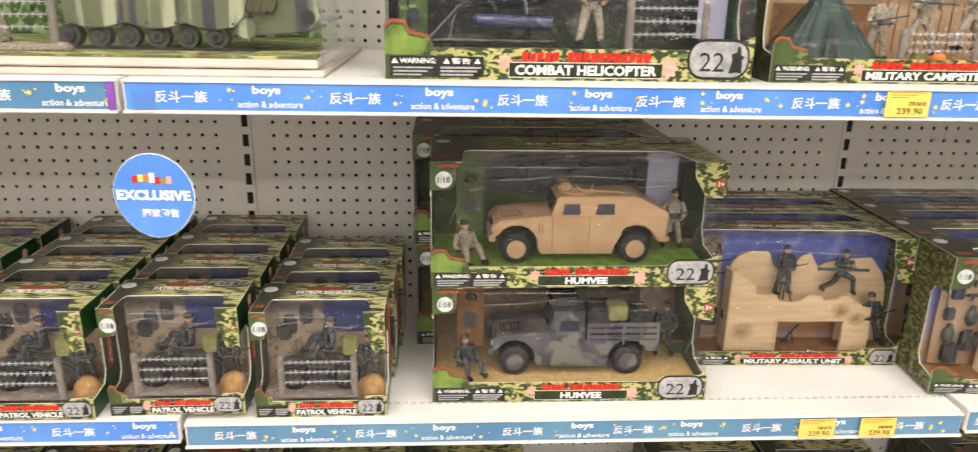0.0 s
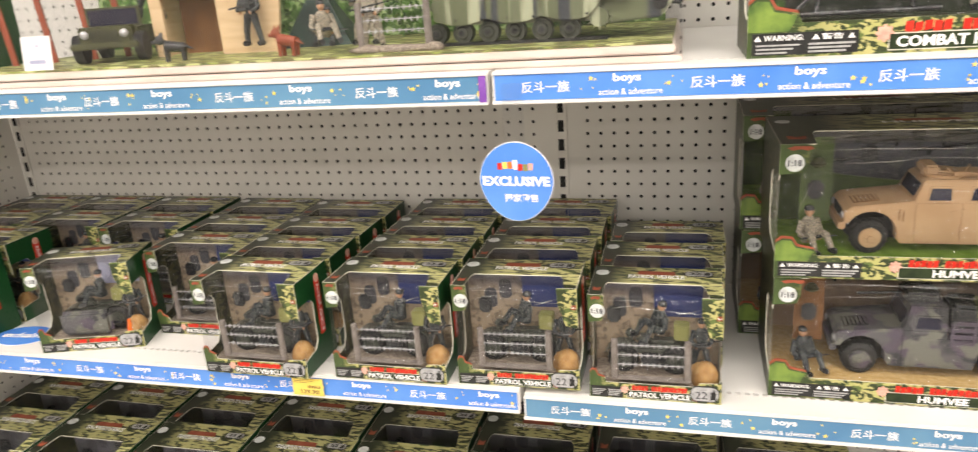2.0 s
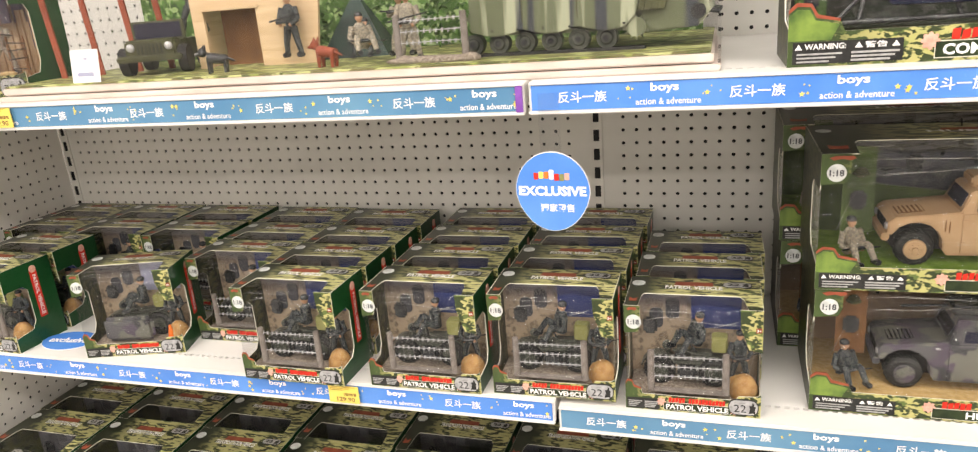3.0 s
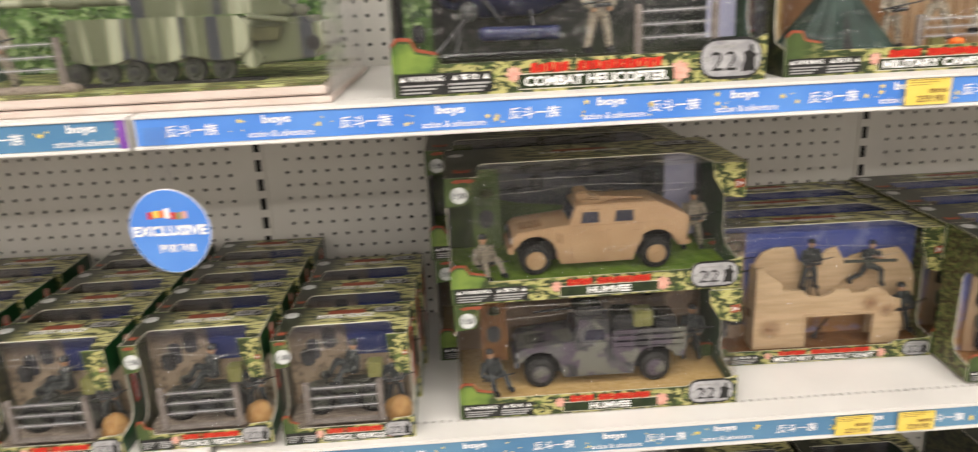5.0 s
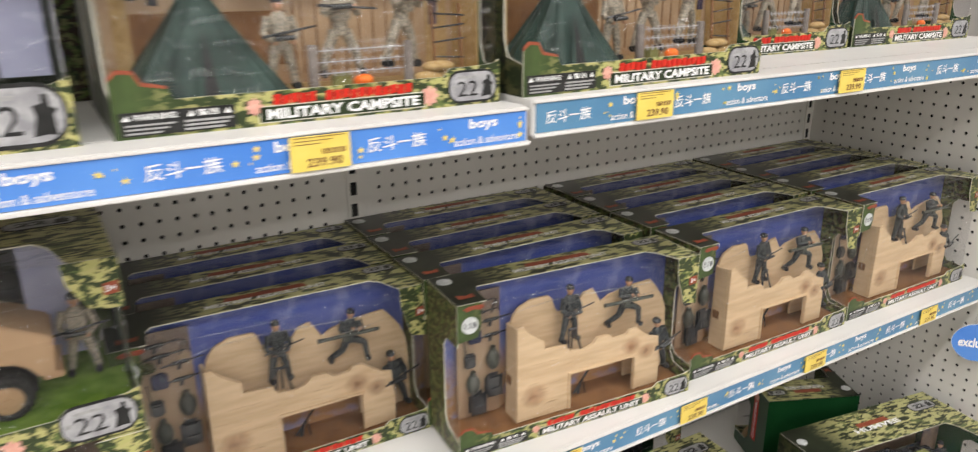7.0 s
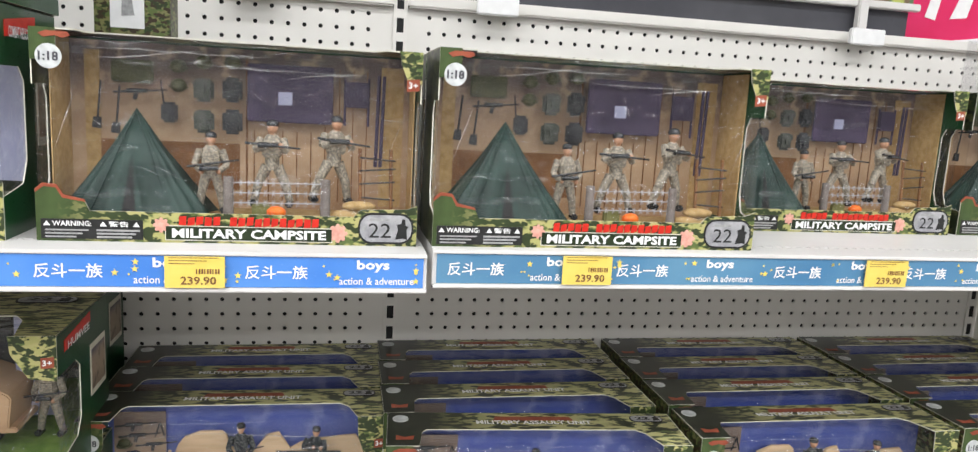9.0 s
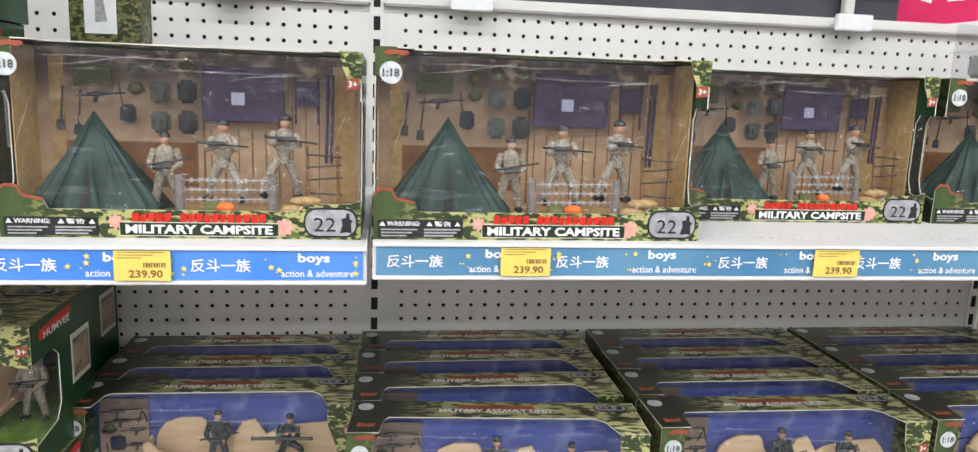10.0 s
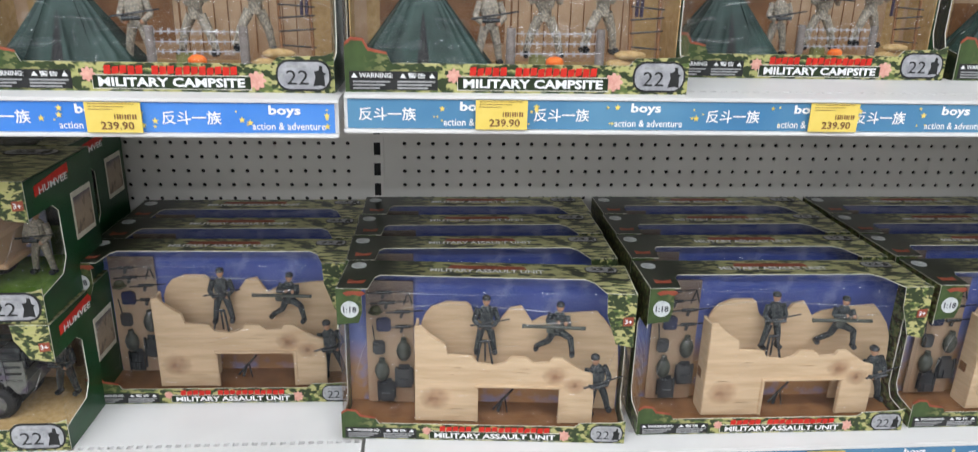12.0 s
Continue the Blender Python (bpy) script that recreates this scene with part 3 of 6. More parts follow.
for k, (x0, x1) in enumerate(BAYS):
    board = new("wall_back" if k == 0 else f"wall_back_{k + 1}", pegboard("pegboard", x0 + 0.012, x1 - 0.012, 0.12, TOP - 0.012))
    board.matrix_basis = pose(0, BACK, 0)
    tagged(board, "grey enamelled pegboard back panel with rows of round holes", "pegboard", "", "structure")
    rim = solid("trim", Shape().soft(x0 + 0.012, x1 - 0.012, BACK - 0.016, BACK + 0.02, TOP - 0.012, TOP + 0.008, 0.003), M["peg"],
                "folded top rim of a grey pegboard panel", "trim", "", "structure")

# slotted uprights between the bays
for x in (LEFT + 0.018, JOIN_A, JOIN_B, RIGHT - 0.018):
    s = Shape()
    z, w = 0.1, 0.012
    s.box(x - w, x - 0.006, BACK - 0.004, BACK + 0.02, 0.1, TOP + 0.004)
    s.box(x + 0.006, x + w, BACK - 0.004, BACK + 0.02, 0.1, TOP + 0.004)
    while z < TOP - 0.02:
        s.box(x - 0.006, x + 0.006, BACK - 0.004, BACK + 0.02, z, z + 0.015)
        z += 0.039
    # black plate set into the slots as their inner shade
    s.box(x - 0.006, x + 0.006, BACK - 0.002, BACK + 0.006, 0.1, TOP, 1)
    solid("trim", s, (M["peg"], M["black"]), "slotted grey steel upright, its slots backed with a black plate", "upright", "", "structure")

# side panels that close the run
for name, x, turn in (("wall_left", LEFT, 90), ("wall_right", RIGHT, -90)):
    side = new(name, pegboard("side_pegboard", -0.30, 0.30, 0.12, 1.34 if x < 0 else 1.34))
    side.matrix_basis = pose(x, BACK - 0.30, 0, 0, 0, turn)
    tagged(side, "grey perforated side panel closing the shelving run", "pegboard", "", "structure")

# store shell
solid("floor", Shape().box(-4.5, 4.5, -11.5, 2.2, -0.05, 0), M["floor"], "pale vinyl store floor", "floor", "", "structure")
solid("ceiling", Shape().box(-4.5, 4.5, -11.5, 2.2, CEILING, CEILING + 0.05), M["ceiling"], "white tiled store ceiling", "ceiling", "", "structure")
solid("wall_north", Shape().box(-4.5, 4.5, 2.2, 2.25, 0, CEILING), M["wall"], "plain pale store wall", "wall", "", "structure")
solid("wall_south", Shape().box(-4.5, 4.5, -11.55, -11.5, 0, CEILING), M["wall"], "plain pale store wall", "wall", "", "structure")
solid("wall_west", Shape().box(-4.55, -4.5, -11.5, 2.2, 0, CEILING), M["wall"], "plain pale store wall", "wall", "", "structure")
solid("wall_east", Shape().box(4.5, 4.55, -11.5, 2.2, 0, CEILING), M["wall"], "plain pale store wall", "wall", "", "structure")
solid("trim", Shape().box(LEFT, RIGHT, BACK - 0.44, BACK + 0.02, 0.0, 0.11), M["peg"], "grey steel plinth under the shelving", "plinth", "", "structure")

for x, y in LAMP_PLACES:
    lamp = thing("ceiling_light", "white fluorescent ceiling light fitting", "ceiling light", "ceiling lights", at=pose(x, y, CEILING))
    part("frame", Shape().box(-1.22, 1.22, -0.16, -0.15, -0.03, 0).box(-1.22, 1.22, 0.15, 0.16, -0.03, 0).box(-1.22, -1.21, -0.15, 0.15, -0.03, 0).box(1.21, 1.22, -0.15, 0.15, -0.03, 0), M["shelf"], lamp)
    ld = bpy.data.lights.new("tube_light", "AREA")
    ld.shape, ld.size, ld.size_y, ld.energy, ld.color = "RECTANGLE", 2.4, 0.28, LAMP_POWER, (1.0, 0.955, 0.90)
    lo = new("tube_light", ld)
    lo.matrix_basis = pose(x, y, CEILING - 0.02)


# ---- shelves ----
def shelf(x0, x1, lip, top, ink, words, height=0.036, thick=0.028):
    """A deck with a row of slots, a front lip and a printed label strip."""
    w = x1 - x0 - 0.006
    t = thing("shelf", "white enamelled steel shelf with a %s printed label strip" % ("bright blue" if ink == "blue" else "teal blue"), "shelf", "shelves", at=pose(x0 + 0.003, lip, top))
    d = BACK - 0.006 - lip
    s = Shape()
    holes, hy, hw = int(w / 0.0132), 0.045, 0.0036
    s.box(0, w, 0.001, hy - hw, -thick, 0)
    s.box(0, w, hy + hw, d, -thick, 0)
    px = 0.0
    for k in range(holes):
        c = (k + 0.5) * w / holes
        s.box(px, c - 0.0042, hy - hw, hy + hw, -thick, 0)
        px = c + 0.0042
    s.box(px, w, hy - hw, hy + hw, -thick, 0)
    # black strip below the slots imitates the shade in them
    s.box(0.01, w - 0.01, hy - 0.01, hy + 0.01, -thick - 0.001, -thick + 0.004, 1)
    part("deck", s, (M["shelf"], M["black"]), t)
    part("lip", Shape().soft(0, w, -0.006, 0.002, -height - 0.004, 0.0, 0.0015), M["shelf"], t)
    strip = part("label_strip", Shape().box(0.004, w - 0.004, -0.0085, -0.0065, -height, -0.004), M[ink], t)
    part("holder_edge", Shape().soft(0, w, -0.012, -0.006, -height - 0.005, -height - 0.0005, 0.001).soft(0, w, -0.0105, -0.006, -0.0035, -0.001, 0.001), M["shelf"], t, "clear holder edge")
    mid = -height / 2 - 0.002
    rnd = random.Random(int(100 * (x0 + 9) + 10 * top))
    st = Shape()
    for k, at_x in enumerate(words):
        x = at_x - x0 - 0.003
        if k % 2 == 0:
            if 0.028 < x < w - 0.028:
                written("slogan", "反斗一族", 0.062, 0.0145, M["white"], strip, (x, -0.0092, mid), 0.012)
        elif 0.03 < x < w - 0.036:
            written("word", "boys", 0.034, 0.0130, M["white"], strip, (x - 0.004, -0.0092, mid + 0.0075), 0.03)
            written("word", "action & adventure", 0.078, 0.0080, M["white"], strip, (x, -0.0092, mid - 0.0085), 0.008)
        for q in range(4):
            r = rnd.choice((0.0014, 0.002, 0.0036))
            st.slab(moved(star(r), min(max(x + 0.053 + rnd.uniform(-0.012, 0.012), 0.012), w - 0.012), mid + rnd.uniform(-0.011, 0.011)), -0.0095, -0.009)
    tagged(part("star_print", st, M["star"], strip), kind="stuff")
    return t


UP_LIP, LOW_LIP, FOOT_LIP = 0.95, 1.015, 1.03
UP = (1.361, 1.361, 1.367)
LOW = (0.856, 0.846, 0.852)
FOOT = (0.40, 0.40, 0.35)
UP_WORDS = ((-1.35, -1.236, -1.125, -1.013, -0.938, -0.827, -0.713, -0.603, -0.495, -0.390),
            (-0.265, -0.159, -0.056, 0.051, 0.150, 0.249, 0.324, 0.415, 0.524, 0.622, 0.720, 0.822),
            (0.928, 1.028, 1.120, 1.219, 1.316, 1.408, 1.490, 1.585, 1.69, 1.80, 1.90, 2.01))
LOW_WORDS = ((-1.63, -1.522, -1.412, -1.287, -1.162, -1.040, -0.955, -0.838, -0.735, -0.608, -0.495, -0.387),
             (-0.260, -0.154, -0.051, 0.057, 0.173, 0.269, 0.345, 0.440, 0.548, 0.669, 0.780),
             (0.925, 1.038, 1.154, 1.26, 1.358, 1.47, 1.58, 1.69, 1.80, 1.91, 2.02))
for k, ink in enumerate(("teal", "blue", "teal")):
    shelf(*BAYS[k], UP_LIP, UP[k], ink, UP_WORDS[k])
for k, ink in enumerate(("blue", "teal", "teal")):
    shelf(*BAYS[k], LOW_LIP, LOW[k], ink, LOW_WORDS[k])
for k, ink in enumerate(("teal", "blue", "teal")):
    shelf(*BAYS[k], FOOT_LIP, FOOT[k], ink, [BAYS[k][0] + 0.06 + 0.112 * q for q in range(11)])


def price_tag(x, lip, top, price, label="yellow shelf price tag with dark printed price", w=0.057, h=0.032):
    t = thing("price_tag", label, "price tag", "price tags", at=pose(x, lip - 0.0135, top - 0.0355))
    part("card", Shape().box(0, w, -0.0008, 0.0008, 0, h), M["yellow"], t)
    written("price", price, 0.034, 0.0085, M["brown"], t, (w * 0.56, -0.0013, 0.0075), 0.02)
    s = Shape()
    for k in range(9):
        s.box(w * 0.52 + k * 0.0026, w * 0.52 + k * 0.0026 + (0.0016 if k % 3 else 0.001), -0.0013, -0.0009, 0.0145, 0.0195)
    tagged(part("barcode", s, M["brown"], t), kind="stuff")
    s = Shape()
    for k in range(3):
        s.box(0.004, w * (0.9 - 0.2 * k), -0.0012, -0.0009, 0.0305 - 0.003 * k, 0.0311 - 0.003 * k)
    tagged(part("small_print", s, M["brown"], t), kind="stuff")


for x, price in ((0.613, "239.90"), (1.024, "239.90"), (1.404, "239.90")):
    price_tag(x, UP_LIP, UP[1] if x < JOIN_B else UP[2], price)
price_tag(-1.26, UP_LIP, UP[0], "179.90")
for x, price in ((0.606, "239.90"), (0.704, "239.90"), (0.957, "239.90"), (1.213, "239.90"), (1.518, "239.90"), (1.88, "239.90")):
    price_tag(x, LOW_LIP, LOW[1] if x < JOIN_B else LOW[2], price)
for x, price in ((-1.565, "129.90"), (-0.738, "129.90")):
    price_tag(x, LOW_LIP, LOW[0], price)

solid("strip_clip", Shape().soft(JOIN_A - 0.014, JOIN_A - 0.004, UP_LIP - 0.0115, UP_LIP - 0.0092, UP[0] - 0.038, UP[0] - 0.003, 0.0008), M["violet"], "small violet clip at the end of a label strip", "strip clip")

# ---- toys ----
def figure_shape(stance="stand", size=0.1):
    """A plain toy figure: legs, trunk, arms, head and cap in one mesh; feet at z = 0, facing -y."""
    s, k = Shape(), size / 0.1
    hip = {"stand": 0.048, "aim": 0.046, "run": 0.042, "kneel": 0.030, "sit": 0.012}[stance]
    def T(p, q, a, b=None, slot=0):
        s.tube([c * k for c in p], [c * k for c in q], a * k, (b if b is not None else a) * k, 7, slot)
    for side in (-1, 1):
        if stance in ("stand", "aim"):
            spread = 0.009 if stance == "stand" else 0.015
            knee, foot = (side * (0.006 + spread) / 1.4, -0.001, 0.026), (side * (0.005 + spread), 0.001, 0.006)
        elif stance == "run":
            knee, foot = ((0.022, -0.004, 0.036), (0.028, -0.001, 0.010)) if side > 0 else ((-0.012, 0.002, 0.022), (-0.030, 0.006, 0.008))
        elif stance == "kneel":
            knee, foot = ((0.020, -0.004, 0.034), (0.022, -0.002, 0.006)) if side > 0 else ((-0.010, -0.002, 0.008), (-0.030, 0.006, 0.006))
        else:
            knee, foot = (side * 0.012, -0.022, 0.026), (side * 0.014, -0.034, 0.006)
        T((side * 0.0055, 0, hip), knee, 0.0066, 0.0052)
        T(knee, foot, 0.0052, 0.0042)
        s.soft(*(c * k for c in (foot[0] - 0.0042, foot[0] + 0.0042, foot[1] - 0.011, foot[1] + 0.005, foot[2] - 0.006, foot[2] + 0.002)), 0.002 * k, 2)
    chest = hip + 0.030
    T((0, 0, hip - 0.004), (0, 0, hip + 0.012), 0.0085, 0.0078)
    s.ball([0, 0, (hip + 0.021) * k], 0.0125 * k, 0.0085 * k, 0.016 * k, 8, 6)
    s.soft(*(c * k for c in (-0.010, 0.010, -0.0105, -0.006, hip + 0.010, hip + 0.028)), 0.002 * k, 0)
    for side in (-1, 1):
        shoulder = (side * 0.0125, 0, chest)
        if stance in ("aim", "kneel", "run"):
            elbow, hand = (side * 0.017, -0.008, chest - 0.012), (side * 0.006 + 0.006, -0.017, chest - 0.006)
        else:
            elbow, hand = (side * 0.0185, -0.003, chest - 0.018), (side * 0.010, -0.013, chest - 0.026)
        T(shoulder, elbow, 0.0048, 0.0042)
        T(elbow, hand, 0.0042, 0.0032)
        s.ball([c * k for c in hand], 0.0034 * k, n=6, m=4, slot=1)
    T((0, 0, chest), (0, 0, chest + 0.008), 0.0035, slot=1)
    s.ball([0, -0.0005 * k, (chest + 0.0135) * k], 0.0062 * k, 0.0068 * k, 0.0078 * k, 8, 6, 1)
    s.ball([0, 0.0005 * k, (chest + 0.0168) * k], 0.0073 * k, 0.008 * k, 0.0058 * k, 8, 5, 2)
    if stance == "run":
        return s
    z = chest - (0.006 if stance in ("aim", "kneel") else 0.022)
    T((-0.026, -0.018, z + 0.002), (0.034, -0.020, z - 0.002 if stance != "stand" else z + 0.012), 0.0016, 0.0011, 2)
    T((-0.012, -0.018, z), (0.010, -0.019, z + 0.001), 0.0032, 0.0026, 2)
    return s


FIGURES = {}


def toy_figure(parent, stance, cloth, place, turn=0.0, lean=0.0, size=0.1):
    key = (stance, cloth, size)
    if key not in FIGURES:
        FIGURES[key] = figure_shape(stance, size).mesh("toy_figure", M[cloth], M["skin"], M["gun"])
    return part("toy_figure", FIGURES[key], None, parent, "small plastic toy soldier in " + ("desert" if cloth == "desert" else "dark") + " camouflage", pose(*place, 0, lean, turn))


def barbed_fence(parent, x0, x1, y, z0, h, n=3):
    f = part("barbed_fence", Shape().box(x0 - 0.004, x1 + 0.004, y - 0.006, y + 0.006, z0, z0 + 0.002), M["post"], parent, "toy barbed-wire fence with grey posts")
    for x in (x0, x1):
        part("post", Shape().tube((x, y, z0), (x, y, z0 + h), 0.0056, 0.005, 8), M["post"], f)
    for k in range(n):
        z = z0 + h * (0.36 + 0.25 * k)
        s = Shape().tube((x0, y, z), (x1, y, z + 0.001), 0.00065, n=5)
        q = int((x1 - x0) / 0.0085)
        for i in range(q):
            x = x0 + (i + 0.5) * (x1 - x0) / q
            s.tube((x - 0.0014, y - 0.001, z - 0.0030), (x + 0.0014, y + 0.001, z + 0.0034), 0.00045, n=4).tube((x + 0.0014, y - 0.001, z - 0.0026), (x - 0.0014, y + 0.001, z + 0.0032), 0.0005, n=4)
        part("wire", s, M["wire"], f)
    return f


def wheel(parent, x, y, z, r, w=0.016, rim="tan", name="wheel"):
    """A tyre with rounded shoulders, a sunken dish and a hub with nuts; slot 1 is the rim."""
    s = Shape()
    for y0, y1, a, c in ((y - 0.004, y - 0.0015, 0.80, 0.94), (y - 0.0015, y + 0.002, 0.94, 1.0), (y + 0.002, y + w - 0.003, 1.0, 1.0), (y + w - 0.003, y + w, 1.0, 0.9)):
        s.tube((x, y0, z), (x, y1, z), r * a, r * c, n=22)
    for k in range(22):
        a = 2 * math.pi * k / 22
        s.tube((x + r * math.cos(a), y + 0.001, z + r * math.sin(a)), (x + r * math.cos(a + 0.1), y + w - 0.003, z + r * math.sin(a + 0.1)), r * 0.045, n=4)
    s.tube((x, y - 0.0062, z), (x, y - 0.0038, z), r * 0.56, r * 0.60, n=20, slot=1)
    s.tube((x, y - 0.0068, z), (x, y - 0.0060, z), r * 0.40, r * 0.44, n=18, slot=1)
    s.tube((x, y - 0.0090, z), (x, y - 0.0064, z), r * 0.15, r * 0.18, n=8, slot=1)
    for k in range(6):
        a = math.pi * k / 3
        s.ball((x + r * 0.29 * math.cos(a), y - 0.0069, z + r * 0.29 * math.sin(a)), r * 0.05, n=5, m=4, slot=1)
    return part(name, s, (M["rubber"], M[rim]), parent)


def toy_wagon(parent, x0, y0, z0, L=0.272, colour="tan", truck=False):
    """A wide four-wheeled army car in side view, bonnet towards -x; the truck has a short cab and a bed with stake sides."""
    k = L / 0.272
    r = 0.0250 * k
    def P(o):
        return [(x0 + a * k, z0 + b * k) for a, b in o]
    def arch(cx, rad, a0, a1, n=7):
        return [(cx + rad * math.cos(radians(a0 + (a1 - a0) * i / n)), 0.030 + rad * math.sin(radians(a0 + (a1 - a0) * i / n))) for i in range(n + 1)]
    wf, wr = 0.036, 0.222
    low = [(0.0, 0.047)] + arch(wf, 0.034, 152, -8) + [(0.075, 0.017), (0.186, 0.017)] + arch(wr, 0.034, 188, 22) + [(0.268, 0.043)]
    if truck:
        up = [(0.272, 0.064), (0.150, 0.064), (0.148, 0.112), (0.100, 0.112), (0.089, 0.079), (0.006, 0.070), (0.0, 0.064)]
    else:
        up = [(0.272, 0.080), (0.268, 0.085), (0.226, 0.105), (0.218, 0.107), (0.104, 0.107), (0.099, 0.104), (0.088, 0.079), (0.010, 0.071), (0.001, 0.064)]
    w = 0.088 * k
    body = part("toy_car" if not truck else "toy_truck", Shape().bevelled(P(low + up), y0, y0 + w, 0.0016 * k, (z0 + 0.079 * k, 0.007 * k, 0.028 * k)), M[colour], parent,
                "tan plastic army car with black tyres" if not truck else "grey camouflage plastic army truck with black tyres")
    def lean(z):
        return y0 + 0.007 * k * max(0, min(1, (z - 0.079) / 0.028))
    panes = ((0.105, 0.133), (0.156, 0.186)) if not truck else ((0.106, 0.138),)
    for a, c in panes:
        lo, hi = lean(0.081), lean(0.097)
        def pane(e, g):
            q = P([(a - e, 0.081 - e), (c + e, 0.081 - e), (c + e, 0.097 + e), (a + 0.004 - e, 0.097 + e)])
            return [(q[i][0], (lo, lo, hi, hi)[i] + g, q[i][1]) for i in range(4)]
        rim = part("window_frame", Shape().put(pane(0.0024, -0.0011) + pane(0.0024, 0.003), [(0, 1, 2, 3), (4, 0, 3, 7), (1, 5, 6, 2), (3, 2, 6, 7), (0, 4, 5, 1)]), M[colour], body)
        part("pane", Shape().put(pane(0.0, -0.0016), [(0, 1, 2, 3)]), M["glassdark"], rim)
    # doors: raised skins with shut lines between them, hinges and handles
    for a, c in ((0.0905, 0.1455), (0.1475, 0.199)) if not truck else ((0.0905, 0.148),):
        foot = 0.021
        s = Shape().bevelled(P([(a, foot), (c, foot) if c < 0.19 else (c - 0.016, foot), (c, 0.050), (c, 0.0775), (a, 0.0775)]), y0 - 0.0016, y0 + 0.001, 0.0007)
        for z in (0.034, 0.066):
            s.box(x0 + (a - 0.001) * k, x0 + (a + 0.005) * k, y0 - 0.0028, y0 - 0.001, z0 + z * k, z0 + (z + 0.003) * k)
        s.box(x0 + (c - 0.012) * k, x0 + (c - 0.005) * k, y0 - 0.0032, y0 - 0.001, z0 + 0.064 * k, z0 + 0.0665 * k)
        part("door", s, M[colour], body)
    part("windscreen", Shape().slab(P([(0.0895, 0.0835), (0.0975, 0.1020), (0.0965, 0.1024), (0.0885, 0.0838)]), y0 + 0.012, y0 + w - 0.012), M["glassdark"], body)
    s = Shape().slab(P([(0.014, 0.0722), (0.048, 0.0760), (0.048, 0.0768), (0.014, 0.0730)]), y0 + 0.016, y0 + w * 0.55)
    part("bonnet_vent", s, M["brown"] if not truck else M["gun"], body)
    s = Shape()
    for i in range(6):
        s.slab(P([(0.016 + 0.0056 * i, 0.0728 + 0.00062 * i), (0.0185 + 0.0056 * i, 0.0731 + 0.00062 * i), (0.0185 + 0.0056 * i, 0.0742 + 0.00062 * i), (0.016 + 0.0056 * i, 0.0739 + 0.00062 * i)]), y0 + 0.017, y0 + w * 0.54)
    part("vent_slats", s, M[colour], body)
    part("bumper", Shape().soft(x0 - 0.006 * k, x0 + 0.004 * k, y0 + 0.004, y0 + w - 0.004, z0 + 0.036 * k, z0 + 0.047 * k, 0.0015), M[colour], body)
    s = Shape()
    for i in range(7):
        s.box(x0 - 0.0012 * k, x0 + 0.001, y0 + w * (0.22 + 0.085 * i), y0 + w * (0.26 + 0.085 * i), z0 + 0.050 * k, z0 + 0.063 * k)
    part("grille", s, M["black"], body)
    for q in (0.10, 0.90):
        part("headlight", Shape().tube((x0 - 0.002 * k, y0 + w * q, z0 + 0.057 * k), (x0 + 0.002 * k, y0 + w * q, z0 + 0.057 * k), 0.0048 * k, n=12), M["wire"], body)
    part("undertray", Shape().box(x0 + 0.012 * k, x0 + 0.25 * k, y0 + 0.018, y0 + w - 0.018, z0 + 0.020 * k, z0 + 0.050 * k), M["black"], body)
    if not truck:
        cx, zr = x0 + 0.132 * k, z0 + 0.107 * k
        part("roof_turret", Shape().tube((cx, y0 + w / 2, zr), (cx, y0 + w / 2, zr + 0.004), 0.028 * k, n=20).tube((cx, y0 + w / 2, zr + 0.004), (cx, y0 + w / 2, zr + 0.006), 0.022 * k, n=18)
             .soft(cx - 0.030 * k, cx - 0.010 * k, y0 + 0.022, y0 + w - 0.026, zr + 0.004, zr + 0.017, 0.003)
             .soft(cx + 0.02 * k, cx + 0.068 * k, y0 + 0.026, y0 + w - 0.03, zr, zr + 0.0035, 0.0015), M[colour], body)
        part("roof_gun", Shape().tube((cx - 0.014 * k, y0 + 0.020, zr + 0.010), (cx + 0.070 * k, y0 + 0.014, zr + 0.005), 0.0014, n=6).soft(cx + 0.004 * k, cx + 0.024 * k, y0 + 0.014, y0 + 0.020, zr + 0.004, zr + 0.010, 0.0015)
             .tube((cx + 0.012 * k, y0 + 0.018, zr), (cx - 0.004 * k, y0 + 0.016, zr + 0.016), 0.0012, n=5).tube((cx + 0.012 * k, y0 + 0.018, zr), (cx + 0.024 * k, y0 + 0.020, zr + 0.020), 0.0010, n=5), M[colour], body)
        part("side_vent", Shape().box(x0 + 0.070 * k, x0 + 0.0715 * k, y0 - 0.0008, y0 + 0.001, z0 + 0.052 * k, z0 + 0.068 * k).box(x0 + 0.075 * k, x0 + 0.0765 * k, y0 - 0.0008, y0 + 0.001, z0 + 0.050 * k, z0 + 0.066 * k), M["brown"], body)
        part("tail_step", Shape().soft(x0 + 0.256 * k, x0 + 0.276 * k, y0 + 0.003, y0 + w - 0.003, z0 + 0.036 * k, z0 + 0.044 * k, 0.0015), M[colour], body)
    else:
        s = Shape()
        for z in (0.066, 0.0765, 0.087):
            s.box(x0 + 0.152 * k, x0 + 0.270 * k, y0 + 0.0012, y0 + 0.0038, z0 + z * k, z0 + (z + 0.0065) * k)
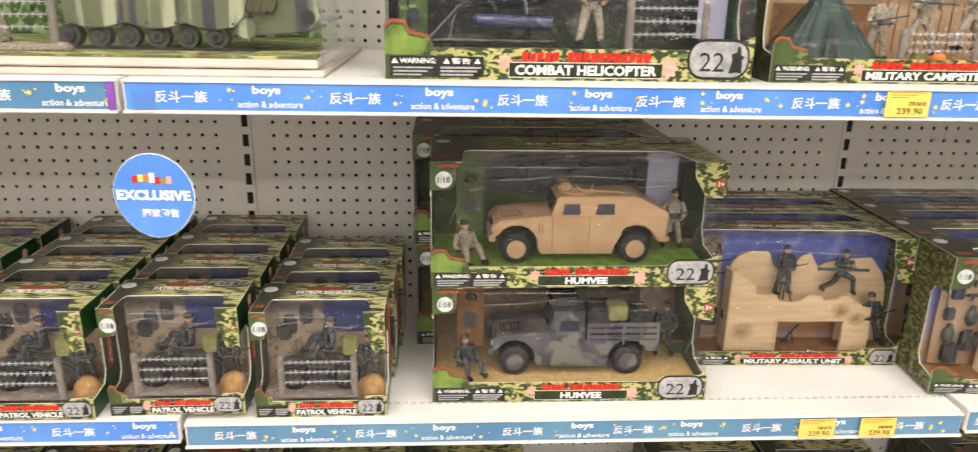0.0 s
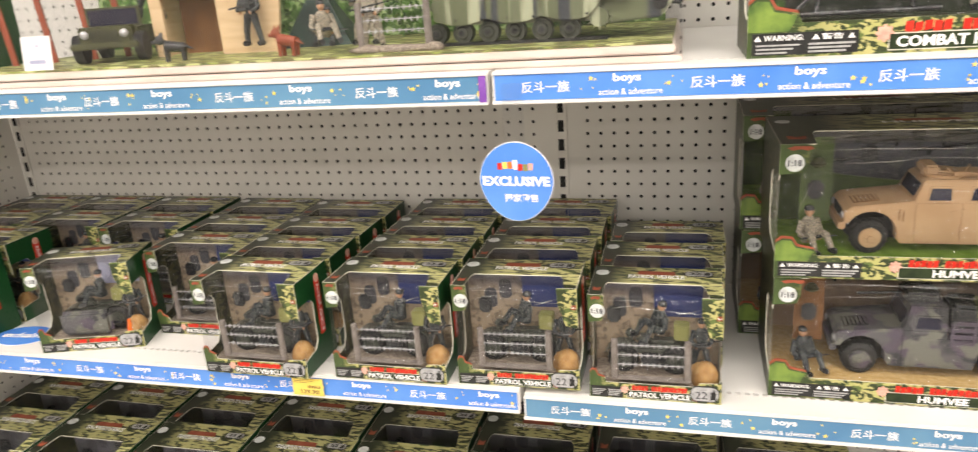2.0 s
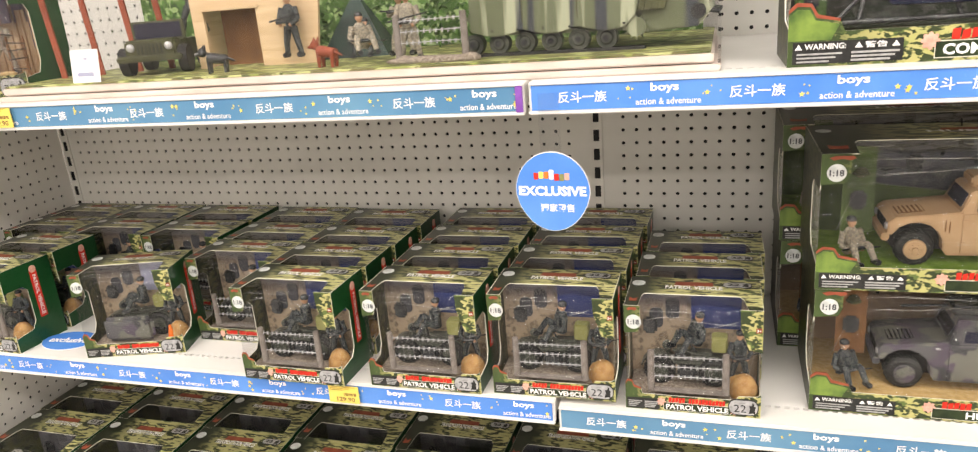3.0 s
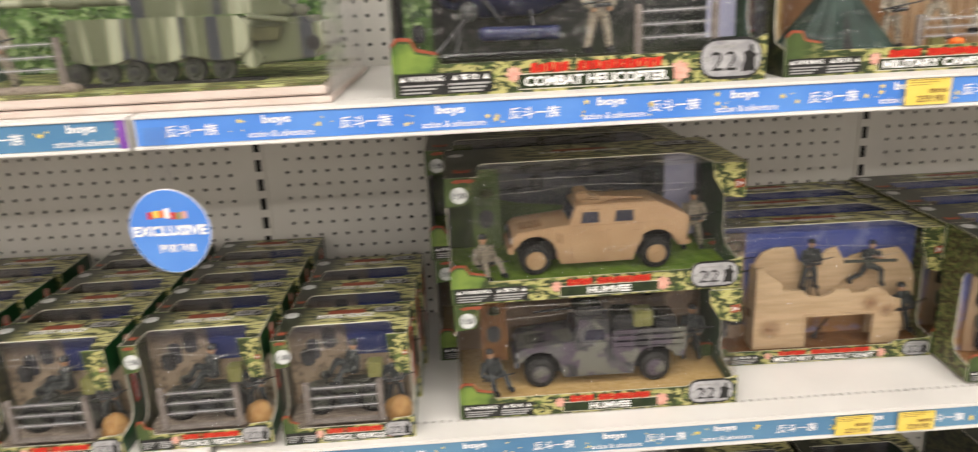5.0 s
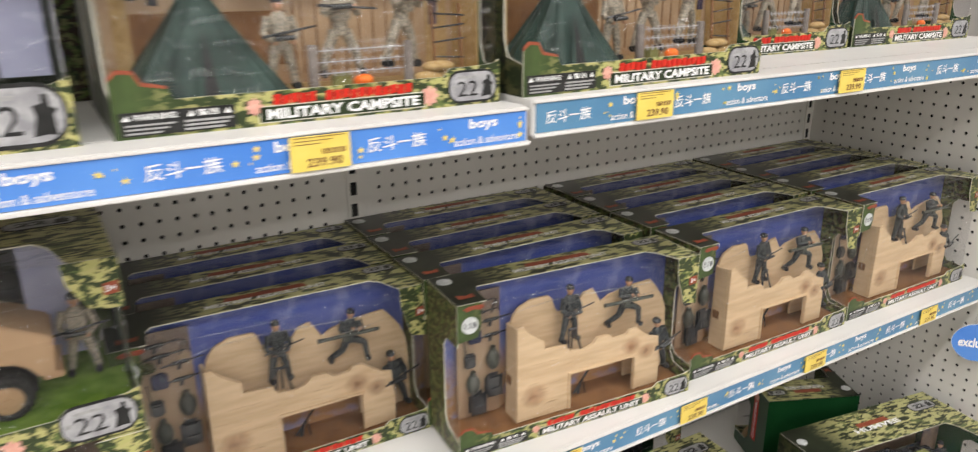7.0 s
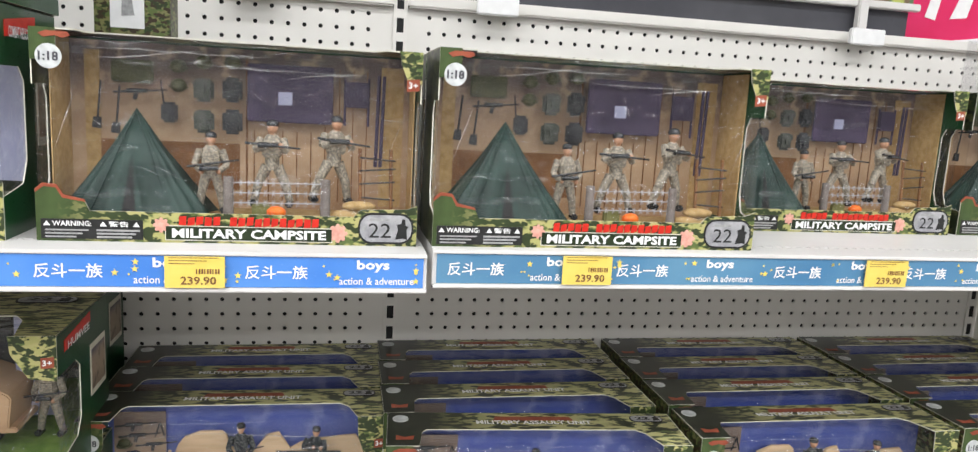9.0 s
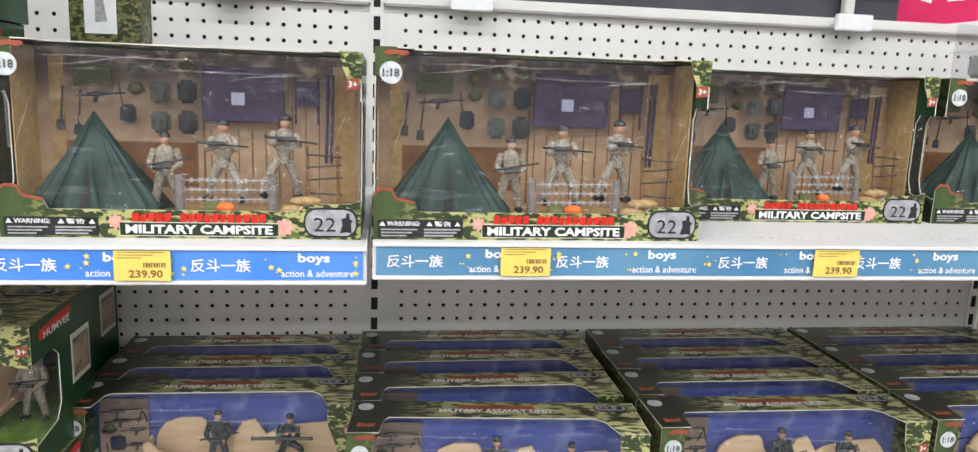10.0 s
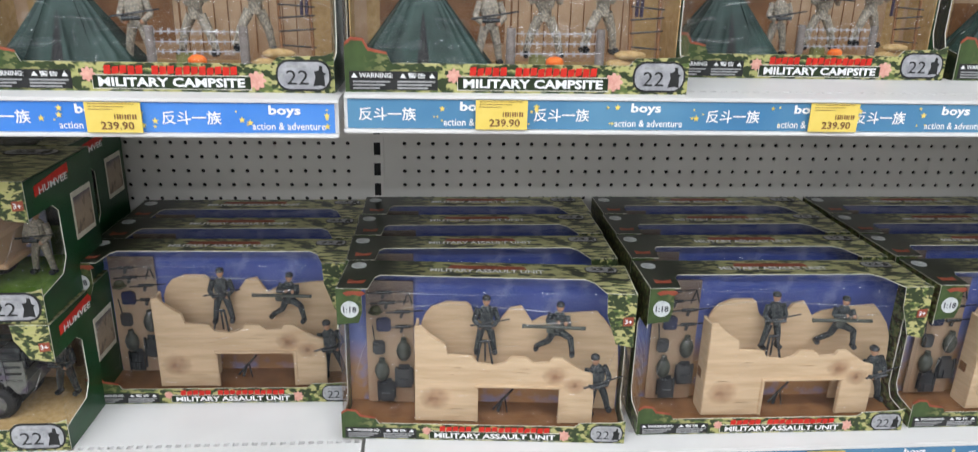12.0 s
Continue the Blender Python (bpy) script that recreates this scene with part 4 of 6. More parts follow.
            s.box(x0 + 0.152 * k, x0 + 0.270 * k, y0 + w - 0.0038, y0 + w - 0.0012, z0 + z * k, z0 + (z + 0.0065) * k)
        for x in (0.153, 0.181, 0.210, 0.239, 0.266):
            s.box(x0 + x * k, x0 + (x + 0.004) * k, y0 - 0.0006, y0 + 0.0012, z0 + 0.056 * k, z0 + 0.095 * k)
        part("stake_side", s, M[colour], body)
        part("roof_hatch", Shape().soft(x0 + 0.094 * k, x0 + 0.142 * k, y0 + 0.02, y0 + w - 0.02, z0 + 0.112 * k, z0 + 0.128 * k, 0.004), M["gun"], body, "black plastic roof hatch")
        part("cargo", Shape().soft(x0 + 0.156 * k, x0 + 0.200 * k, y0 + 0.015, y0 + w - 0.02, z0 + 0.066 * k, z0 + 0.112 * k, 0.005).soft(x0 + 0.226 * k, x0 + 0.262 * k, y0 + 0.016, y0 + w - 0.02, z0 + 0.066 * k, z0 + 0.104 * k, 0.005)
             .tube((x0 + 0.09 * k, y0 + 0.03, z0 + 0.125 * k), (x0 + 0.03 * k, y0 + 0.03, z0 + 0.121 * k), 0.0022, n=7), M["gun"], body, "black toy cargo on the bed")
        part("crate", Shape().soft(x0 + 0.188 * k, x0 + 0.218 * k, y0 + 0.008, y0 + 0.04, z0 + 0.094 * k, z0 + 0.120 * k, 0.002), M["lime"], body, "lime green crate")
    for x in (wf, wr):
        wheel(body, x0 + x * k, y0 + 0.0045, z0 + r, r, 0.018, colour)
        wheel(body, x0 + x * k, y0 + w - 0.017, z0 + r, r, 0.018, colour)
    return body


def gear(parent, x, y, z, kind):
    s = Shape()
    if kind == "pack":
        s.soft(x - 0.011, x + 0.011, y - 0.010, y, z - 0.014, z + 0.014, 0.004).soft(x - 0.007, x + 0.007, y - 0.014, y - 0.008, z - 0.011, z + 0.001, 0.003).box(x - 0.011, x + 0.011, y - 0.0112, y - 0.009, z + 0.004, z + 0.006)
        return part("toy_pack", s, M["gun"], parent, "dark toy backpack")
    if kind == "case":
        s.soft(x - 0.011, x + 0.010, y - 0.008, y, z - 0.011, z + 0.010, 0.002).box(x - 0.008, x + 0.007, y - 0.0088, y - 0.0078, z - 0.002, z + 0.007).tube((x - 0.004, y - 0.004, z + 0.010), (x + 0.005, y - 0.004, z + 0.012), 0.001, n=5)
        return part("toy_case", s, M["navy"], parent, "dark blue toy carrying case")
    if kind == "pouch":
        s.soft(x - 0.011, x + 0.011, y - 0.010, y, z - 0.013, z + 0.013, 0.004).soft(x - 0.0105, x + 0.0105, y - 0.012, y - 0.008, z + 0.001, z + 0.012, 0.002).box(x - 0.002, x + 0.002, y - 0.0128, y - 0.010, z - 0.003, z + 0.006)
        return part("toy_pouch", s, M["drab"], parent, "grey drab toy pouch")
    if kind == "flask":
        s.ball((x, y - 0.006, z), 0.011, 0.008, 0.017, 10, 7).tube((x, y - 0.006, z + 0.014), (x, y - 0.006, z + 0.021), 0.005, 0.0042, 9).tube((x - 0.011, y - 0.007, z), (x + 0.011, y - 0.007, z + 0.001), 0.0016, n=5)
        return part("toy_flask", s, M["drab"], parent, "grey drab toy water flask")
    if kind == "kitbag":
        s.soft(x - 0.014, x + 0.014, y - 0.012, y, z - 0.020, z + 0.020, 0.006).soft(x - 0.009, x + 0.009, y - 0.016, y - 0.010, z - 0.016, z + 0.002, 0.004).box(x - 0.012, x - 0.009, y - 0.0135, y - 0.010, z - 0.016, z + 0.018).box(x + 0.009, x + 0.012, y - 0.0135, y - 0.010, z - 0.016, z + 0.018)
        return part("toy_kitbag", s, M["gun"], parent, "dark glossy toy kit bag")
    if kind == "rifle":
        s.tube((x - 0.026, y - 0.003, z - 0.002), (x + 0.03, y - 0.003, z + 0.003), 0.0014, 0.001, 5).tube((x - 0.012, y - 0.003, z), (x + 0.010, y - 0.003, z + 0.001), 0.003, 0.0026, 6)
        s.slab([(x - 0.004, z), (x + 0.001, z), (x - 0.002, z - 0.010), (x - 0.006, z - 0.009)], y - 0.004, y - 0.002)
        return part("toy_rifle", s, M["gun"], parent, "dark toy rifle")
    if kind == "radio":
        s.soft(x - 0.009, x + 0.009, y - 0.009, y, z - 0.013, z + 0.010, 0.003).tube((x - 0.006, y - 0.004, z + 0.008), (x - 0.009, y - 0.004, z + 0.034), 0.001, n=5).box(x - 0.006, x + 0.006, y - 0.0105, y - 0.008, z - 0.004, z + 0.004)
        return part("toy_radio", s, M["gun"], parent, "dark toy field radio with an aerial")
    if kind == "helmet":
        s.ball((x, y - 0.004, z), 0.009, 0.006, 0.008, 10, 6).tube((x, y - 0.004, z - 0.003), (x, y - 0.004, z - 0.001), 0.0105, n=12)
        return part("toy_helmet", s, M["olive"], parent, "olive toy helmet")
    s.tube((x, y - 0.003, z - 0.022), (x + 0.004, y - 0.003, z + 0.02), 0.0013, n=5).slab([(x - 0.006, z - 0.032), (x + 0.004, z - 0.033), (x + 0.004, z - 0.020), (x - 0.004, z - 0.020)], y - 0.005, y - 0.002)
    return part("toy_shovel", s, M["gun"], parent, "dark toy shovel")


# ---- window boxes ----
def wrapped_film(W, H, foot, back, amp, seed, nx=30, nz=24, bend=0.009):
    """A creased clear sheet that stands behind the front, bends over the top edge and runs back along the top."""
    y0, zt = 0.0032, H - 0.0022
    rise, arc, run = zt - bend - foot, bend * math.pi / 2, max(0.004, back - y0 - bend)
    total = rise + arc + run
    stops = [rise * j / (nz - 10) for j in range(nz - 10)] + [rise + arc * j / 6 for j in range(6)] + [rise + arc + run * j / 4 for j in range(5)]
    v, f = [], []
    for s in stops:
        if s < rise:
            y, z, out, k = y0, foot + s, (0, -1), 1.0
        elif s < rise + arc:
            a = (s - rise) / bend
            y, z, out, k = y0 + bend * (1 - math.cos(a)), zt - bend + bend * math.sin(a), (-math.cos(a), math.sin(a)), 0.45
        else:
            y, z, out, k = y0 + bend + s - rise - arc, zt, (0, 1), 0.3
        for i in range(nx + 1):
            u, w = i / nx, s / total
            edge = min(1, 6 * min(u, 1 - u, w, 1 - w))
            d = amp * edge * k * (noise.noise(Vector((u * 5 + seed + 1.6 * w, w * 9 - 1.2 * u, seed))) + 0.35 * noise.noise(Vector((u * 13 + 2 * w, w * 22 + seed, seed + 4))))
            v.append((0.0005 + (W - 0.001) * u, y + out[0] * d, min(z + out[1] * d, H - 0.0018)))
    rows = len(stops)
    for j in range(rows - 1):
        for i in range(nx):
            a = j * (nx + 1) + i
            f.append((a, a + 1, a + nx + 2, a + nx + 1))
    return Shape().put(v, f, True)


def crease(points, r):
    """A thin tapering fold along a line of points."""
    s, v, n, q = Shape(), [], 5, len(points)
    for i, (x, y, z) in enumerate(points):
        a = Vector(points[min(i + 1, q - 1)]) - Vector(points[max(i - 1, 0)])
        u = a.cross(Vector((0, 1, 0))).normalized()
        w = r * (0.15 + math.sin(math.pi * i / (q - 1)))
        for k in range(n):
            t = 2 * math.pi * k / n
            v.append((x + u.x * w * math.cos(t), y + 0.5 * w * math.sin(t), z + u.z * w * math.cos(t)))
    f = [(i * n + k, i * n + (k + 1) % n, (i + 1) * n + (k + 1) % n, (i + 1) * n + k) for i in range(q - 1) for k in range(n)]
    return s.put(v, f, True)


def rosette(parent, name, x, z, r):
    s = Shape().slab(moved(disc(r, 12), x, z), -0.0022, -0.0014)
    for k in range(8):
        a = math.pi * k / 4
        s.slab(moved(disc(r * 0.3, 6), x + r * math.cos(a), z + r * math.sin(a)), -0.0021, -0.0014)
    s.slab(moved(disc(r * 0.45, 8), x, z), -0.0026, -0.002)
    return part(name, s, M["pink"], parent)


def name_tag(parent, x, z, w, h, flat_y=None):
    """The silver tag with a number and a dark crest; standing on the front, or lying on the top at flat_y."""
    g = Shape()
    o = moved(rounded(w, h, h * 0.42), x - w / 2, (z if flat_y is None else flat_y) - h / 2)
    i = moved(rounded(w * 0.93, h * 0.86, h * 0.36), x - w * 0.465, (z if flat_y is None else flat_y) - h * 0.43)
    b = [(0, 0), (0.55, 0.05), (0.9, 0), (0.85, 0.5), (1, 0.62), (0.75, 0.7), (0.72, 0.98), (0.5, 1), (0.45, 0.78), (0.1, 0.72), (0.2, 0.45)]
    if flat_y is None:
        tag = part("number_tag", Shape().slab(o, -0.0022, -0.0012), M["ink"], parent, "silver tag printed 22")
        part("plate", Shape().slab(i, -0.0028, -0.0021), M["silver"], tag)
        written("number", "22", w * 0.40, h * 0.46, M["ink"], tag, (x - w * 0.11, -0.0032, z - h * 0.06), 0.0)
        part("plate_print", Shape().box(x - w * 0.30, x + w * 0.06, -0.0032, -0.0027, z + h * 0.25, z + h * 0.32).tube((x - w * 0.39, -0.0031, z), (x - w * 0.39, -0.0027, z), h * 0.07, n=8), M["grey_ink"], tag)
        part("crest", g.slab([(x + w * (0.17 + 0.24 * a), z + h * (-0.34 + 0.66 * c)) for a, c in b], -0.0033, -0.0027), M["ink"], tag)
    else:
        tag = part("number_tag", Shape().slab(o, z + 0.0004, z + 0.0012, "xy"), M["ink"], parent, "silver tag printed 22")
        part("plate", Shape().slab(i, z + 0.0011, z + 0.0016, "xy"), M["silver"], tag)
        written("number", "22", w * 0.42, h * 0.46, M["ink"], tag, (x - w * 0.12, flat_y, z + 0.002), 0.04, True)
        part("crest", g.slab([(x + w * (0.17 + 0.24 * a), flat_y + h * (-0.34 + 0.66 * c)) for a, c in b], z + 0.0015, z + 0.0021, "xy"), M["ink"], tag)
    return tag


def carton(name, label, W, H, D, title, scene_card, floor="gravel", strip=0.034, window_top=0.5, tag=(0.048, 0.034), card=None, corners=(0.105, 0.76, 0.90, 0.68), side="green", group="", notch=0.5, title_w=None, side_words=None):
    """A printed card box with a clear window that wraps over its top edge and corners. Front at y = 0, standing on z = 0."""
    b = thing(name, label, "toy box", group)
    e = 0.0014
    card = card or D - 0.004
    tw = title_w or W * 0.46
    part("base", Shape().box(e, W - e, e, D - e, 0, e), M["cream"], b)
    part("inner_floor", Shape().slab([(0.004, e + 0.0005), (D - 0.006, e + 0.0005), (D - 0.006, max(0.008, strip * 0.75)), (0.004, max(0.006, strip * 0.55))], 0.004, W - 0.004, "yz"), M[floor], b)
    part("back_panel", Shape().box(0, W, D - e, D, 0, H), M["green"], b)
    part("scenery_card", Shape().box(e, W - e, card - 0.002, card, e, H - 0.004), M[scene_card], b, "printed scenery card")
    zs, yn = strip, D * notch
    sidepoly = [(0, 0), (D - e, 0), (D - e, H), (0, H), (0, H * 0.74), (yn * 0.8, H * 0.74), (yn, H * 0.68), (yn, zs * 1.9), (yn * 0.8, zs * 1.3), (0, zs * 1.1)]
    for q, x in (("side_panel", 0.0), ("side_panel", W - e)):
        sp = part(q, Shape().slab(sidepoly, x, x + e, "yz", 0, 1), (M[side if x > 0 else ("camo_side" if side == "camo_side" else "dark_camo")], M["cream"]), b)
        if side_words and x > 0:
            part("side_banner", Shape().box(W, W + 0.0007, D * 0.56, D * 0.70, H * 0.30, H * 0.88), M["red"], sp)
            written("side_title", side_words, H * 0.5, D * 0.07, M["white"], sp, (W + 0.0012, D * 0.66, H * 0.6), 0.02, False, 0, 90).matrix_basis = Matrix.Translation((W + 0.0012, D * 0.63, H * 0.58)) @ Matrix(((0, -1, 0, 0), (0, 0, 1, 0), (-1, 0, 0, 0), (0, 0, 0, 1)))
            rp = Shape().slab(moved(disc(D * 0.07, 10), D * 0.63, H * 0.90), W + 0.0004, W + 0.0011, "yz")
            part("side_rosette", rp, M["pink"], sp)
        elif x > 0 and D > 0.15:
            part("side_banner", Shape().slab([(D * 0.12, H * 0.86), (D * 0.62, H * 0.90), (D * 0.62, H * 0.97), (D * 0.12, H * 0.93)], W, W + 0.0007, "yz"), M["red"], sp)
            part("side_picture", Shape().box(W, W + 0.0007, D * 0.6, D * 0.93, H * 0.38, H * 0.74, 1).box(W, W + 0.0011, D * 0.62, D * 0.91, H * 0.42, H * 0.70, 0), (M["street"], M["cream"]), sp, "printed picture of the toy")
            written("side_title", title, D * 0.42, H * 0.05, M["white"], sp, (W + 0.0012, D * 0.38, H * 0.885), 0.02, False, 0, 90)
    yt = D * window_top
    toppoly = [(0, 0), (W * 0.105, 0), (W * 0.115, yt * 0.8), (W * 0.13, yt), (W * 0.84, yt), (W * 0.87, yt * 0.75), (W * 0.90, 0), (W, 0), (W, D), (0, D)]
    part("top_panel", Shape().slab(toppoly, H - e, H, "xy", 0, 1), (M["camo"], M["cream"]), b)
    left = [(0, zs * 1.55), (W * 0.02, zs * 1.75), (W * 0.05, zs * 1.72), (W * 0.065, zs * 1.4), (W * 0.12, zs * 1.28), (W * 0.13, zs)]
    right = [(W * 0.82, zs), (W * 0.84, zs * 1.25), (W * 0.97, zs * 1.3), (W, zs * 1.45)]
    front = Shape().slab([(0, 0), (W, 0)] + right[::-1] + left[::-1], -e, 0, "xz", 0, 1)
    la, lz, ra, rz = corners
    front.slab([(0, H), (W * la, H), (W * la, H * (lz + 0.08)), (W * la * 0.86, H * (lz + 0.015)), (0, H * lz)], -e, 0, "xz", 0, 1)
    front.slab([(W, H), (W * ra, H), (W * (ra + 0.005), H * (rz + 0.6 * (1 - rz))), (W * (ra + 0.25 * (1 - ra)), H * (rz + 0.3 * (1 - rz))), (W * (ra + 0.4 * (1 - ra)), H * (rz + 0.06 * (1 - rz))), (W, H * rz)], -e, 0, "xz", 0, 1)
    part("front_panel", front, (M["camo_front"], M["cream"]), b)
    part("bush_outline", Shape().slab([left[0], left[1], left[2], left[3], left[4], (W * 0.118, zs * 1.36), (W * 0.068, zs * 1.5), (W * 0.052, zs * 1.82), (W * 0.018, zs * 1.86), (0, zs * 1.66)], -e - 0.0004, 0.0002), M["rust"], b)
    if W > 0.42:
        part("bush_print", Shape().slab([(0, zs * 0.76), (W * 0.10, zs * 0.76), (W * 0.118, zs * 1.2), (W * 0.062, zs * 1.34), (W * 0.048, zs * 1.64), (W * 0.02, zs * 1.67), (0, zs * 1.48)], -e - 0.0005, -e), M["bush"], b)
    seed = len(title) + W * 10
    for q, win in (("front_window", wrapped_film(W, H, zs * 0.9, yt + 0.003, 0.0042, seed)),
                   ("side_window", Shape().put([(0.0018, 0.002, zs), (0.0018, yn + 0.003, zs), (0.0018, yn + 0.003, H * 0.75), (0.0018, 0.002, H * 0.75)], [(0, 1, 2, 3)])),
                   ("side_window", Shape().put([(W - 0.0018, 0.002, zs), (W - 0.0018, yn + 0.003, zs), (W - 0.0018, yn + 0.003, H * 0.75), (W - 0.0018, 0.002, H * 0.75)], [(0, 1, 2, 3)]))):
        part(q, win, M["film"], b, "clear crinkled plastic film" if "front" in q else "").visible_shadow = False
    rnd = random.Random(int(seed * 100))
    folds = [(0.12, 0.60, 0.94, 0.02), (0.35, 0.88, 0.905, -0.03), (0.16, 0.42, 0.87, 0.05), (0.62, 0.84, 0.80, 0.06), (0.90, 0.96, 0.40, 0.30), (0.05, 0.10, 0.42, 0.28)]
    for u0, u1, w0, rise in folds[:6 if W > 0.3 else 5]:
        a, c = rnd.uniform(0, 6), rnd.uniform(-0.035, 0.025)
        line = [(W * (u0 + (u1 - u0) * i / 14), 0.0006, H * (w0 + c + rise * i / 14 + 0.007 * math.sin(a + 0.35 * i) + 0.0015 * math.sin(2 * a + 1.7 * i))) for i in range(15)]
        part("film_crease", crease(line, rnd.uniform(0.0003, 0.0008)), M["crease"], b).visible_shadow = False
    # printing along the foot of the front
    u = strip / 0.034
    cx = W * 0.54
    part("title_band", Shape().box(cx - tw / 2, cx + tw / 2, -0.0020, -0.0012, zs * 0.08, zs * 0.58, 1).box(cx - tw / 2 + 0.0008, cx + tw / 2 - 0.0008, -0.0023, -0.0014, zs * 0.11, zs * 0.55, 0), (M["band"], M["cream"]), b)
    written("title", title, min(tw * 0.92, len(title) * zs * 0.32), zs * 0.32, M["white"], b, (cx, -0.0028, zs * 0.33), 0.035)
    bars = Shape()
    n = 17
    for k in range(n):
        if k == 5:
            continue
        x = cx - tw * 0.42 + k * tw * 0.84 / n
        bars.slab([(x, zs * (0.60 - 0.02 * (k % 2))), (x + tw * 0.041, zs * (0.59 + 0.03 * (k % 3))), (x + tw * 0.044, zs * (0.90 - 0.03 * (k % 2))), (x + tw * 0.004, zs * (0.88 - 0.05 * (k % 4 == 1)))], -0.0027, -0.0016)
    part("red_lettering", bars, M["red"], b, "red brand lettering drawn as plain bars")
    rosette(b, "rosette", cx - tw * 0.5 - 0.004 * u, zs * 0.58, zs * 0.2)
    rosette(b, "rosette", cx + tw * 0.5 + 0.006 * u, zs * 0.42, zs * 0.26)
    name_tag(b, W - tag[0] * 0.56, max(zs * 0.62, tag[1] * 0.56), *tag)
    ww = W * 0.25
    wp = part("warning_patch", Shape().box(W * 0.012, W * 0.012 + ww, -0.0021, -0.0012, zs * 0.08, zs * 0.72), M["ink"], b, "black warning panel")
    if W > 0.3:
        written("warning", "WARNING:", ww * 0.38, zs * 0.17, M["white"], wp, (W * 0.012 + ww * 0.30, -0.0025, zs * 0.58), 0.02)
        written("warning", "警告", ww * 0.2, zs * 0.18, M["white"], wp, (W * 0.012 + ww * 0.76, -0.0025, zs * 0.58), 0.015)
        for q in (0.02, 0.57, 0.90):
            part("warning_sign", Shape().slab([(W * 0.012 + ww * q, zs * 0.5), (W * 0.012 + ww * (q + 0.07), zs * 0.5), (W * 0.012 + ww * (q + 0.035), zs * 0.66)], -0.0025, -0.002), M["white"], wp)
    fine = Shape()
    for q in range(3 if W > 0.3 else 4):
        fine.box(W * 0.012 + ww * 0.04, W * 0.012 + ww * (0.46 - 0.06 * q), -0.0025, -0.002, zs * (0.34 - 0.11 * q + (0.16 if W < 0.3 else 0)), zs * (0.39 - 0.11 * q + (0.16 if W < 0.3 else 0)))
        fine.box(W * 0.012 + ww * 0.54, W * 0.012 + ww * (0.97 - 0.04 * q), -0.0025, -0.002, zs * (0.34 - 0.11 * q + (0.16 if W < 0.3 else 0)), zs * (0.40 - 0.11 * q + (0.16 if W < 0.3 else 0)))
    tagged(part("small_print", fine, M["grey_ink"], wp), kind="stuff")
    # scale mark, age mark, small red pair of crests
    dr = min(0.0122, W * 0.058)
    dx, dz = max(dr * 1.25, W * 0.045), H - max(0.026, H * 0.13)
    dot = part("scale_mark", Shape().slab(moved(disc(dr), dx, dz), -0.0023, -0.0013), M["mark"], b, "round pale grey scale mark")
    written("scale", "1:18", dr * 1.5, dr * 0.75, M["slate"], dot, (dx, -0.0027, dz), 0.03)
    part("crest", Shape().slab([(W * 0.022, H * 0.972), (W * 0.04, H * 0.985), (W * 0.09, H * 0.985), (W * 0.098, H * 0.968), (W * 0.08, H * 0.955), (W * 0.06, H * 0.965), (W * 0.035, H * 0.955)], -0.0022, -0.0013), M["rust"], b)
    q = min(0.014, W * 0.040)
    am = part("age_mark", Shape().slab([(W - q * 1.2, H * 0.80), (W - q * 0.2, H * 0.80 + q * 0.1), (W - q * 0.2, H * 0.80 + q), (W - q * 1.2, H * 0.80 + q * 0.9)], -0.0022, -0.0013), M["rust"], b, "small red age mark")
    written("age", "3+", q * 0.72, q * 0.5, M["white"], am, (W - q * 0.7, -0.0026, H * 0.80 + q * 0.5), 0.02)
    # printing on the top
    ty = yt + (D - yt) * 0.5
    th = min(0.014, (D - yt) * 0.22)
    written("top_title", title, tw * 0.86, th, M["white"], b, (W * 0.50, ty - th * 0.5, H + 0.0008), 0.03, True)
    part("top_band", Shape().slab([(W * 0.5 - tw * 0.3, ty + th * 0.15), (W * 0.5 + tw * 0.3, ty + th * 0.15), (W * 0.5 + tw * 0.28, ty + th * 1.1), (W * 0.5 - tw * 0.28, ty + th * 1.1)], H, H + 0.0006, "xy"), M["rust"], b)
    td = part("scale_mark", Shape().slab(moved(disc(dr * 0.9), dx, ty + (D - yt) * 0.1), H, H + 0.0006, "xy"), M["mark"], b)
    part("crest", Shape().slab([(W * 0.03, yt * 0.35), (W * 0.085, yt * 0.35), (W * 0.09, yt * 0.6), (W * 0.06, yt * 0.5), (W * 0.03, yt * 0.62)], H, H + 0.0005, "xy"), M["rust"], b)
    name_tag(b, W - tag[0] * 0.8, H, tag[0], min(tag[1] * 0.72, (D - yt) * 0.48), ty + (D - yt) * 0.12)
    return b


def place_copies(proto, spots, jitter=1.2, seed=3):
    """Puts the first at the first spot and copies at the others; each spot: x, y, z and a turn."""
    rnd = random.Random(seed)
    first = None
    for spot in spots:
        x, y, z = spot[:3]
        turn = spot[3] if len(spot) > 3 else rnd.uniform(-jitter, jitter) * 0.5
        m = pose(x, y, z, 0, 0, turn)
        if first is None:
            proto.matrix_basis = m
            first = proto
        else:
            copy_thing(proto, m)


